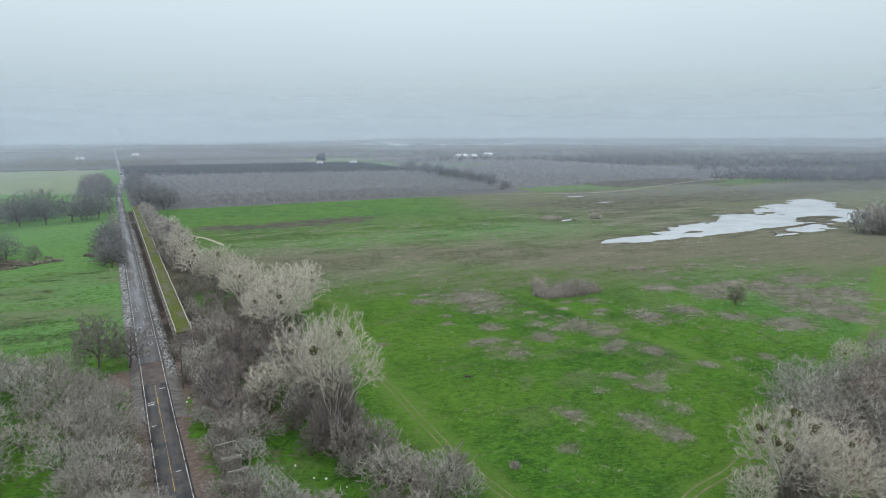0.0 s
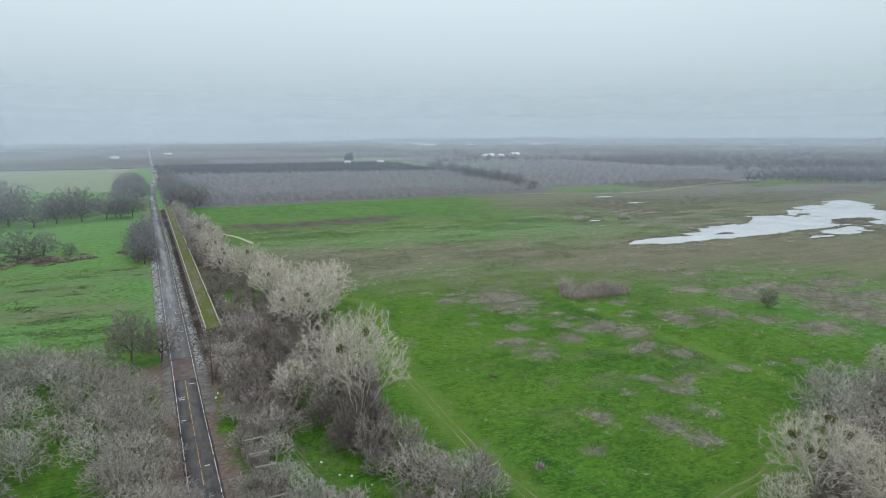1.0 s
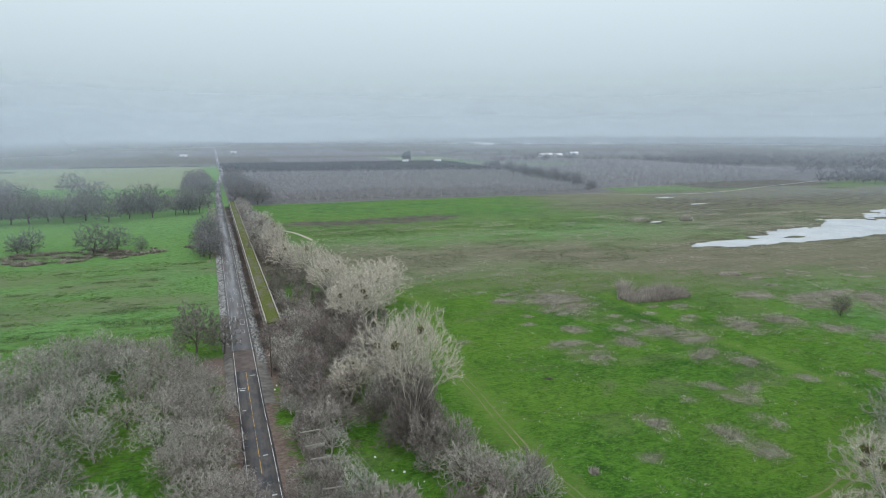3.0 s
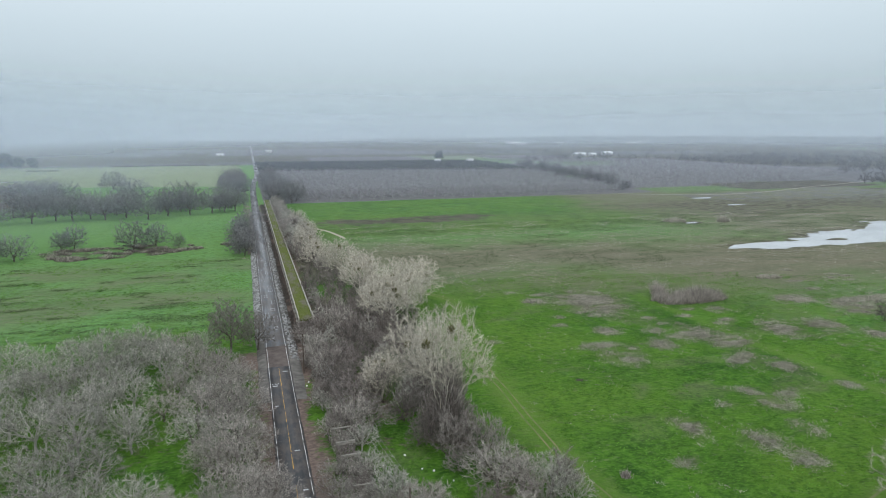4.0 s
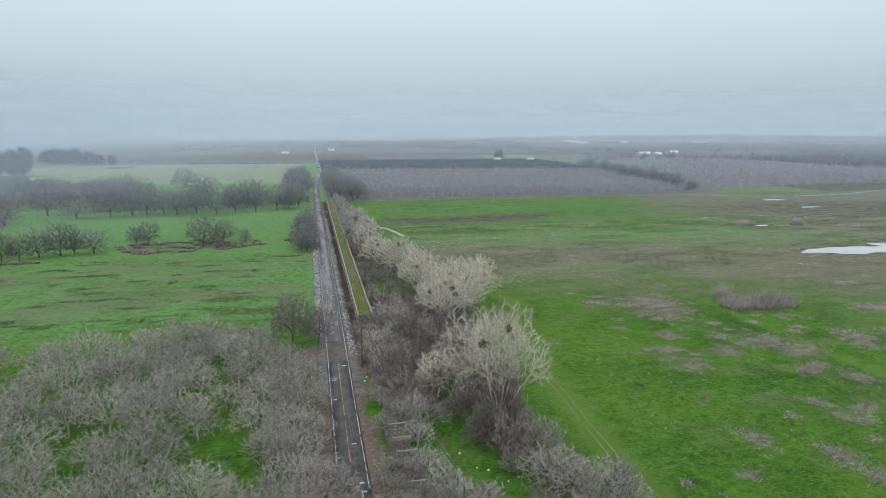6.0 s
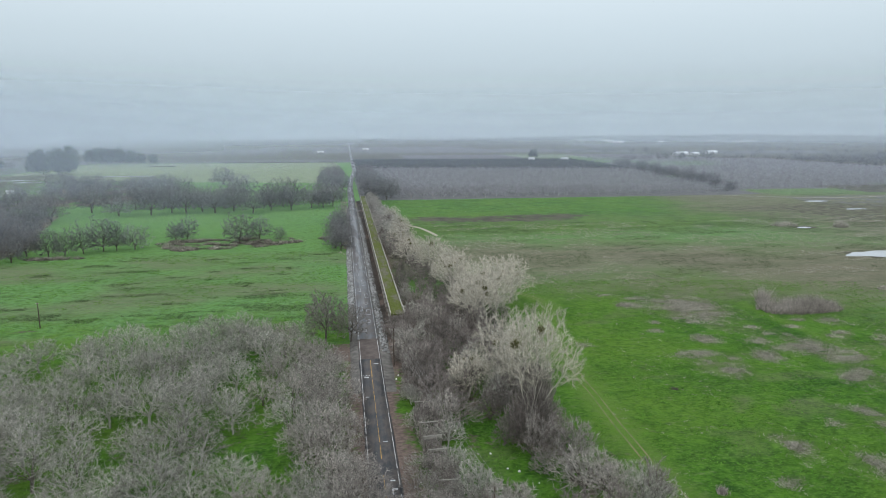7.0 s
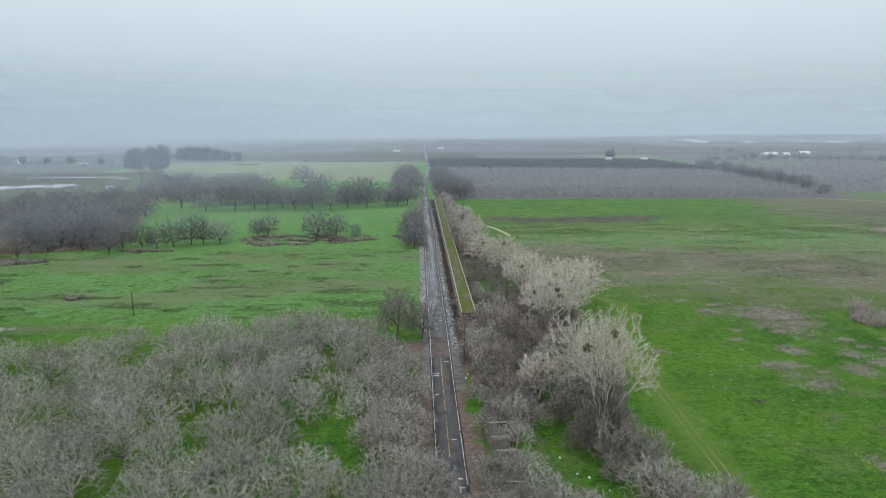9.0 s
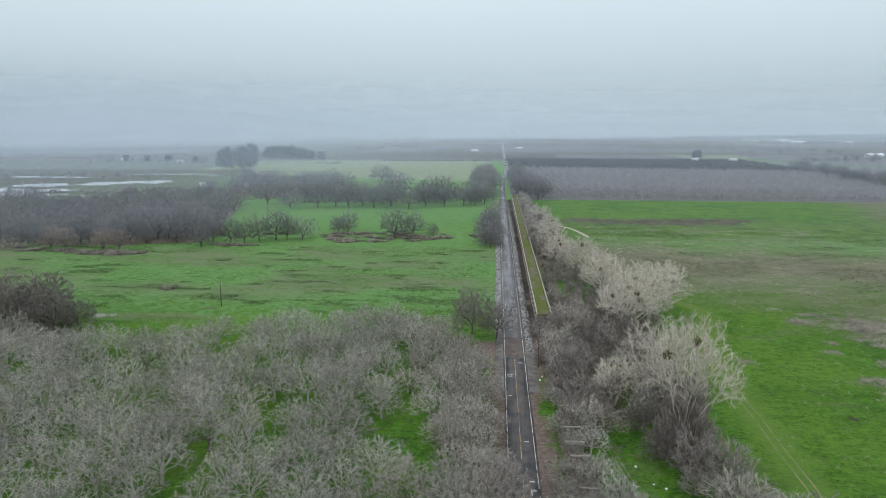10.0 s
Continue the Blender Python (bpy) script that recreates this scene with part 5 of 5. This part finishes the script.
def rows_in(poly, dx, dy, jitter):
    xs, ys = [p[0] for p in poly], [p[1] for p in poly]
    gx, gy = np.meshgrid(np.arange(min(xs), max(xs), dx), np.arange(min(ys), max(ys), dy))
    q = np.stack([gx.ravel(), gy.ravel()], -1)
    q = q[inside(q[:, 0], q[:, 1], poly)]
    return q + rng.normal(size=q.shape) * jitter


q = rows_in([(46, 603), (200, 606), (400, 622), (425, 690), (44, 690)], 10.5, 12.0, 1.0)
grove("near rows of a leafless grey orchard", q, rng.uniform(0.85, 1.15, len(q)), ORCHARD_TWIG, (6.4, 4.7, 50, 0.055, 5, 0.85), "orchard")
q = rows_in([(44, 690), (425, 690), (440, 800), (490, 1010), (40, 1090)], 10.5, 13.0, 1.6)
crowd("orchard", "leafless grey orchard planted in rows", q, rng.uniform(6.6, 8.6, len(q)), 36, 0.12, ORCHARD_TWIG, 0.36)
q = rows_in([(428, 640), (560, 640), (760, 700), (930, 790), (930, 1300), (560, 1500)], 12, 12, 3.0)
crowd("orchard", "leafless grey orchard beyond a dark hedge", q, rng.uniform(6.5, 8.5, len(q)), 20, 0.24, ORCHARD_TWIG, 0.34)
DARK_ORCHARD = island_twigs("dark_orchard_leaf", (0.05, 0.056, 0.056), (0.068, 0.074, 0.072))
q = rows_in([(24, 1115), (492, 1030), (510, 1400), (24, 1440)], 6.0, 9.0, 3.4)
crowd("orchard", "low dark green orchard block behind the grey one", q, rng.uniform(3.3, 3.8, len(q)), 12, 0.95, DARK_ORCHARD, 0.3)
for label, poly, gap, h in (
    ("bare woodland belt beyond the flooded meadow", [(880, 640), (1150, 560), (1500, 560), (1500, 720), (850, 740)], 15, 15),
    ("bare woodland along the far river", [(940, 810), (1900, 700), (2300, 1100), (1500, 1500), (940, 1300)], 21, 17),
    ("bare far woodland on the plain", [(600, 1560), (1500, 1540), (2500, 1500), (3600, 2200), (3000, 3400), (300, 3400)], 46, 19),
):
    q = rows_in(poly, gap, gap, gap * 0.4)
    q = q[rough(q[:, 0], q[:, 1], 220, 161) > (0.5 if gap > 40 else 0.42)]
    crowd("woodland", label, q, rng.uniform(0.7, 1.15, len(q)) * h, 14, 0.4 if gap < 20 else 0.7, WOOD_TWIG)

# ---- brush, reeds and grass ----


def off_tracks(p, wide):
    """Which places lie clear of the wheel tracks."""
    clear = np.ones(len(p), bool)
    for line in (MEADOW_TRACK, GROVE_TRACK, FAR_TRACK):
        for q in line:
            clear &= ((p - q) ** 2).sum(1) > wide ** 2
    return clear


def clumps(name, label, category, places, height, blades, width, mat, lean=0.6, spread=0.5):
    n = len(places)
    at = np.repeat(np.arange(n), blades)
    h = (height * rng.uniform(0.6, 1.3, n))[at]
    base = np.column_stack([places[at] + rng.normal(size=(n * blades, 2)) * spread, np.full(n * blades, -0.03)])
    tip = base + np.column_stack([rng.normal(size=(n * blades, 2)) * lean * h[:, None], h * rng.uniform(0.6, 1.2, n * blades)])
    return tagged(new(name, mesh_of(name, *tubes(np.stack([base, tip], 1), np.full((n * blades, 2), width), 3), mat)), label, category, kind="stuff")


spots = []
for cx, cy, rx, ry in BRUSH_SPOTS:
    k = int(rx * ry * 11)
    p = np.stack([cx + rng.normal(size=k) * rx * 0.5, cy + rng.normal(size=k) * ry * 0.5], -1)
    spots.append(p[rough(p[:, 0] / 1.7, p[:, 1], 3.2, 81) > 0.4])
spots = np.concatenate(spots)
clumps("dead_brush", "low dead brown brush matted in the grass", "brush", spots, 0.38, 8, 0.05, BRUSH_DRY, 1.1, 0.7)
p = np.stack([rng.uniform(60, 300, 4500), rng.uniform(80, 262, 4500)], -1)
p = p[(rough(p[:, 0], p[:, 1], 10, 151) > 0.55) & (p[:, 1] > 0.45 * p[:, 0] + 22)]
clumps("dead_brush", "scattered tufts of dead grass in the meadow", "brush", p, 0.4, 6, 0.05, BRUSH_DRY, 0.9, 0.4)
p = np.stack([rng.uniform(58, 460, 26000), rng.uniform(255, 430, 26000)], -1)
dim = rough(p[:, 0] / 2.2, p[:, 1], 12, 153)
for name, label, keep, high, wide, mat in (("dead_brush", "thin straw tussocks across the drab meadow", dim > 0.56, 0.32, 0.1, BRUSH_DRY), ("sedge", "dark sedge tussocks across the drab meadow", dim < 0.42, 0.32, 0.11, SEDGE)):
    clumps(name, label, "grass", p[keep & (basin(p[:, 0], p[:, 1]) < 0.05)], high, 4, wide, mat, 0.9, 0.6)
spots = []
for cx, cy, rx, ry, turn in DEAD_BANKS:
    k = int(rx * ry * 14) + 60
    p = np.stack([cx + rng.uniform(-1.5, 1.5, k) * rx, cy + rng.uniform(-1.5, 1.5, k) * ry], -1)
    w = ring(p[:, 0], p[:, 1], cx, cy, rx, ry, turn) * (rough(p[:, 0], p[:, 1], 8, 119) > 0.42)
    spots.append(p[w > 0.3])
spots = np.concatenate(spots)
clumps("dead_brush", "dark dead brush on low hollow banks", "brush", spots[np.arange(len(spots)) % 3 > 0], 1.0, 8, 0.1, BRUSH_DARK, 0.8, 0.7)
clumps("dead_brush", "grey dead brush on low hollow banks", "brush", spots[::3], 1.5, 9, 0.08, BRUSH_DRY, 0.7, 0.8)


p = np.stack([rng.uniform(-240, -4, 70000), rng.uniform(205, 342, 70000)], -1)
p = p[(rough(p[:, 0] / 3.0, p[:, 1], 5, 141) > 0.655) & (rough(p[:, 0], p[:, 1], 40, 143) > 0.4)]
clumps("sedge", "dark low sedge tufts in streaks across the meadow", "grass", p, 0.22, 4, 0.1, SEDGE, 1.2, 0.6)


for label, x0, x1, y in (("dark hedge line across the pale far field", -240, -70, 1335), ("dark hedge line across the pale far field", -52, -14, 1335), ("dark hedge line beside the road", -34, -14, 915), ("dark hedge line at the edge of the pale field", -345, -300, 1210)):
    p = np.stack([rng.uniform(x0, x1, int((x1 - x0) * 2)), y + rng.normal(size=int((x1 - x0) * 2)) * 1.5], -1)
    clumps("hedge", label, "hedge", p, 2.2, 5, 0.4, BRUSH_DARK, 0.5, 0.8)
p = scatter(FIELD_WOOD, 2.6, 12000)
clumps("dead_brush", "grey-brown brush under the leafless field wood", "brush", p[rng.random(len(p)) < 0.8], 3.2, 9, 0.1, BRUSH_DRY, 0.45, 0.9)
p = rng.normal(size=(26, 2)) * [1.6, 0.6] + [-136.4, 204.1]
clumps("debris_pile", "white heap of bleached broken branches on the grass", "debris", p, 0.8, 5, 0.08, CONCRETE_WHITE, 1.1, 0.5)


def crumpled(x, y, size):
    bm = bmesh.new()
    bmesh.ops.create_icosphere(bm, subdivisions=1, radius=size, matrix=Matrix.Translation((x, y, size * 0.4)))
    for v in bm.verts:
        v.co += Vector(rng.normal(size=3) * size * 0.25)
    tagged(new("litter", bm_mesh("litter", bm, TRASH)), "small crumpled piece of white litter on the grass", "litter", "scattered litter")


for x, y in ((31.5, 108.5), (29.5, 109.8), (34, 104), (12.0, 158), (12.6, 160.5), (11.2, 106), (12.4, 107.5), (-2.5, 166), (-1.6, 164), (27.5, 116)):
    crumpled(x, y, rng.uniform(0.15, 0.26))


def reed_bed(name, label, cx, cy, rx, ry, count, height, mat):
    a, r = rng.uniform(0, 6.283, count), np.sqrt(rng.random(count))
    reach = 0.72 + 0.55 * rough(a * 3 + cx, a * 0 + cy, 1.1, 181)
    p = np.stack([cx + rx * r * reach * np.cos(a), cy + ry * r * reach * np.sin(a)], -1)
    tall = height * (0.2 + 1.5 * rough(p[:, 0], p[:, 1], 3.4, 183)) * (1.1 - 0.55 * r ** 2)
    k = 9
    base = np.column_stack([np.repeat(p, k, 0) + rng.normal(size=(count * k, 2)) * 0.3, np.full(count * k, -0.03)])
    h = np.repeat(tall, k) * rng.uniform(0.6, 1.2, count * k)
    tip = base + np.column_stack([rng.normal(size=(count * k, 2)) * 0.34 * h[:, None], h])
    tagged(new(name, mesh_of(name, *tubes(np.stack([base, tip], 1), np.full((count * k, 2), 0.055), 3), mat)), label, "shrub", kind="stuff")


reed_bed("reed_bed", "tall pale dry reeds standing in the meadow", 161.5, 201.5, 14.5, 6, 620, 5.2, REED_PALE)
reed_bed("reed_bed", "low brown dry reeds", 221, 224, 5.5, 3, 160, 2.0, BRUSH_DRY)
reed_bed("reed_bed", "small tuft of dry grey stems", 65.6, 96, 0.8, 0.8, 22, 1.7, REED_PALE)
reed_bed("reed_bed", "low brown brush in the wet meadow", 296, 392, 9, 5, 120, 3.4, BRUSH_DRY)
reed_bed("reed_bed", "dark brush tuft in the wet meadow", 330, 380, 5, 3, 80, 4.6, BRUSH_DRY)
reed_bed("reed_bed", "dark weed tuft in bright grass", 80.6, 141, 0.9, 0.6, 18, 0.7, BRUSH_DARK)
shrub.plant(208, 158, 0.95, 1.15, which=0)
reed_bed("reed_bed", "narrow tall clump of pale grey stems", 152.5, 209, 1.4, 1.2, 90, 9.0, REED_PALE)

GRASS_RIGHT = [(46, 80), (60, 70), (95, 66), (130, 84), (230, 125), (300, 190), (210, 240), (90, 262), (66, 240), (64, 180), (52, 120)]
k = 26000
p = np.stack([rng.uniform(46, 300, k), rng.uniform(66, 262, k)], -1)
p = p[inside(p[:, 0], p[:, 1], GRASS_RIGHT) & off_tracks(p, 2.0) & (rough(p[:, 0], p[:, 1], 7, 91) > 0.45)]
clumps("grass", "uneven tufts of bright winter grass", "grass", p, 0.24, 5, 0.1, GRASS_BLADE, 0.8, 0.45)
p = np.stack([rng.uniform(-230, -2, k // 2), rng.uniform(188, 345, k // 2)], -1)
p = p[(rough(p[:, 0], p[:, 1], 9, 92) > 0.5)]
clumps("grass", "uneven tufts of bright winter grass", "grass", p, 0.34, 5, 0.08, GRASS_BLADE, 0.7, 0.35)
p = np.stack([rng.uniform(-120, 45, k // 2), rng.uniform(80, 190, k // 2)], -1)
p = p[(rough(p[:, 0], p[:, 1], 9, 93) > 0.45) & ((p[:, 0] < -3) | (p[:, 0] > 20))]
clumps("grass", "grass tufts under the bare trees", "grass", p, 0.34, 5, 0.07, GRASS_BLADE, 0.7, 0.35)

p = np.stack([rng.uniform(10.6, 13.4, 1500), rng.uniform(205, 588, 1500)], -1)
p = p[rough(p[:, 0], p[:, 1], 7, 191) > 0.4]
clumps("dead_brush", "dark weeds between the road bank and the trestle", "brush", p, 1.3, 7, 0.06, BRUSH_DARK, 0.5, 0.5)
p = np.stack([rng.uniform(-3.5, 1.5, 1200), rng.uniform(330, 588, 1200)], -1)
p = p[rough(p[:, 0], p[:, 1], 9, 193) > 0.48]
clumps("dead_brush", "dry weeds along the road bank", "brush", p, 0.9, 7, 0.06, BRUSH_DRY, 0.6, 0.5)

# ---- poles, wires and farm buildings ----


def utility_pole(x, y, height, arm, turn):
    ob = tagged(new("utility_pole"), "weathered wooden utility pole with a crossarm", "utility pole")
    a = tubes(np.array([[[0, 0, -0.5], [0, 0, height * 0.5], [0, 0, height], [0, 0, height + 0.05]]], float), np.array([[0.17, 0.15, 0.11, 0.0]]), 8)
    part("post", mesh_of("post", *a, POLE_WOOD, smooth=True), ob)
    beam = part("crossarm", box_mesh("crossarm", (arm, 0.12, 0.14), CONCRETE, 0.02), ob, "pale wooden crossarm")
    beam.matrix_basis = pose(0, 0.16, height - 0.5)
    ins = tubes(np.array([[[0, 0, 0], [0, 0, 0.14], [0, 0, 0.26]]], float), np.array([[0.05, 0.07, 0]]), 8)
    cup = mesh_of("insulator", *ins, CONCRETE_WHITE)
    for k in (-0.46, -0.17, 0.17, 0.46):
        part("insulator", cup, beam).matrix_basis = pose(arm * k, 0, 0.07)
    ob.matrix_basis = pose(x, y, 0, 0, 0, turn)
    return ob


utility_pole(12.1, 167.5, 11.0, 2.6, -5)
utility_pole(21.2, 86.2, 11.0, 2.6, -5)
utility_pole(30.3, 5.0, 11.0, 2.6, -5)
utility_pole(-100.2, 219.5, 8.8, 1.0, 20)
for k in (-1.2, -0.45, 0.45, 1.2):
    t = np.linspace(0, 1, 24)
    pts = np.column_stack([12.1 + 9.1 * t + k, 167.6 - 81.3 * t, 10.8 - 0.9 * 4 * t * (1 - t)])
    wire = tubes(pts[None], np.full((1, 24), 0.014), 4)
    tagged(new("overhead_wire", mesh_of("overhead_wire", *wire, WIRE_METAL)), "thin pale overhead power wire strung between poles", "wire", "overhead wires")
    pts = np.column_stack([21.2 + 9.1 * t + k, 86.3 - 81.3 * t, 10.8 - 0.9 * 4 * t * (1 - t)])
    tagged(new("overhead_wire", mesh_of("overhead_wire", *tubes(pts[None], np.full((1, 24), 0.014), 4), WIRE_METAL)), "thin pale overhead power wire strung between poles", "wire", "overhead wires")


def farm_building(x, y, length, width, height, turn, label, roof):
    """A gabled shed: walls, overhanging roof, a dark doorway."""
    ob = tagged(new("farm_building"), label, "building", "far farm buildings")
    bm = bmesh.new()
    box(bm, -length / 2, length / 2, -width / 2, width / 2, 0, height)
    part("wall", bm_mesh("wall", bm, PALE_WALL), ob)
    bm = bmesh.new()
    o, r = 0.6, width * 0.28
    for s in (-1, 1):
        v = [bm.verts.new(c) for c in ((-length / 2 - o, s * (width / 2 + o), height - 0.1), (length / 2 + o, s * (width / 2 + o), height - 0.1), (length / 2 + o, 0, height + r), (-length / 2 - o, 0, height + r))]
        w = [bm.verts.new(q.co + Vector((0, 0, 0.25))) for q in v]
        for f in ((0, 1, 2, 3), (7, 6, 5, 4), (0, 4, 5, 1), (1, 5, 6, 2), (2, 6, 7, 3), (3, 7, 4, 0)):
            bm.faces.new([(v + w)[i] for i in f])
    part("roof", bm_mesh("roof", bm, roof), ob)
    bm = bmesh.new()
    box(bm, -width * 0.15, width * 0.15, -width / 2 - 0.05, -width / 2 + 0.2, 0.02, height * 0.7)
    part("door", bm_mesh("door", bm, BARK_DARK), ob, "dark doorway")
    ob.matrix_basis = pose(x, y, 0, 0, 0, turn)


for x, y, l, w, h, turn, label in (
    (878, 1586, 46, 16, 5, 25, "long low barn with a bright white metal roof"), (915, 1580, 24, 14, 4.5, 25, "low barn with a bright white metal roof"), (1018, 1672, 34, 14, 5, 20, "barn with a white metal roof"),
    (408, 1372, 12, 8, 3.5, 10, "small pale farmhouse beside dark trees"), (480, 1360, 14, 9, 3.5, 10, "small pale farmhouse beside dark trees"), (-338, 712, 6, 4, 2.6, 15, "small white shed among bare trees"),
    (72, 2150, 20, 10, 4, 5, "far barn with a white roof in mist"), (-66, 1900, 20, 10, 3, 0, "far low barn in mist"), (-760, 1270, 20, 10, 5, 0, "far pale house among trees"), (-620, 1215, 14, 8, 3, 0, "far pale shed among trees")):
    farm_building(x, y, l, w, h, turn, label, WHITE_ROOF if l > 20 else PALE_WALL)
for k in range(9):
    az = rng.uniform(-38, -20)
    r = rng.uniform(3300, 4200)
    farm_building(-r * math.sin(radians(az)), r * math.cos(radians(az)), rng.uniform(15, 60), 14, 6, rng.uniform(-30, 30), "far pale building of a small town in haze", WHITE_ROOF)

# ---- far hills and sheets of haze and low cloud ----


def hills():
    az = np.radians(np.linspace(-75, 60, 160))
    top = 30 + 16 * rough(np.degrees(az) * 1.0, az * 0, 22, 101) + 4 * rough(np.degrees(az), az * 0, 3, 103)
    top *= np.clip((-np.degrees(az) - 4) / 22, 0.08, 1)
    rows = [np.stack([-np.sin(az) * r, np.cos(az) * r, np.full(len(az), 0.0) + z * top - 0.3], -1) for r, z in ((4350, 0.0), (4500, 0.8), (4600, 1.0), (4800, 0.2))]
    v = np.stack(rows, 1).reshape(-1, 3)
    i = (np.arange(len(az) - 1) * 4)[:, None] + np.arange(3)[None]
    i = i.ravel()
    far = plain("far_wooded_hill", (0.05, 0.06, 0.06), (0.11, 0.12, 0.115), 0.01)
    tagged(new("backdrop", mesh_of("backdrop", v, [np.stack([i, i + 4, i + 5, i + 1], -1)], far, smooth=True)), "low wooded hills on the misty horizon", "hills", kind="structure")


def haze_sheet(radius, top, density, left, right, tint):
    """A curved sheet standing in for haze and mist: clear at the ground, thick above it, fading upward; left and right
    give its thickness on either side of the road.
    """
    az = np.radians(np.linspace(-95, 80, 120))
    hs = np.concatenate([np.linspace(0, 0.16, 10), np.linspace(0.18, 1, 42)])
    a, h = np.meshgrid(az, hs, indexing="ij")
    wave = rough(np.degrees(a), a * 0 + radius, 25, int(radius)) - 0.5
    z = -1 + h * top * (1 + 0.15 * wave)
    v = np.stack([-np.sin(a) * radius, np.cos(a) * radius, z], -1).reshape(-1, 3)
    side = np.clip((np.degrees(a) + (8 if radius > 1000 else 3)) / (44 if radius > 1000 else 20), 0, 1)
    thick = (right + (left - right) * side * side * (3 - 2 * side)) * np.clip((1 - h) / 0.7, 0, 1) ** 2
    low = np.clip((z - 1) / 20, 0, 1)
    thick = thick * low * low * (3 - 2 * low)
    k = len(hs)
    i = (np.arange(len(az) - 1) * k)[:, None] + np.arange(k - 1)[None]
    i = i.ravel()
    me = mesh_of("haze_sheet", v, [np.stack([i, i + k, i + k + 1, i + 1], -1)], fog_material("mist", density, tint), smooth=True)
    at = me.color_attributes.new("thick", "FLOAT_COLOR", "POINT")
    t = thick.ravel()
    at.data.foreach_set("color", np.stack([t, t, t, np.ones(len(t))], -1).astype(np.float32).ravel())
    tagged(new("backdrop", me), "thin tinted sheet standing in for haze and mist over the plain", "fog", kind="structure")


hills()
# Haze stand-in: sheets thicken with distance, the nearer ones tinted bluer.
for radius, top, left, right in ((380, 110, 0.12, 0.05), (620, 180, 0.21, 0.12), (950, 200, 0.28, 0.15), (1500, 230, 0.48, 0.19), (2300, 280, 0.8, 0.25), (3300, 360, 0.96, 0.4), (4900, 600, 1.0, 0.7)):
    haze_sheet(radius, top, 1.0, left, right, (0.71, 0.8, 0.98) if radius < 1200 else (0.75, 0.85, 0.945) if radius < 4000 else (0.77, 0.885, 0.925))
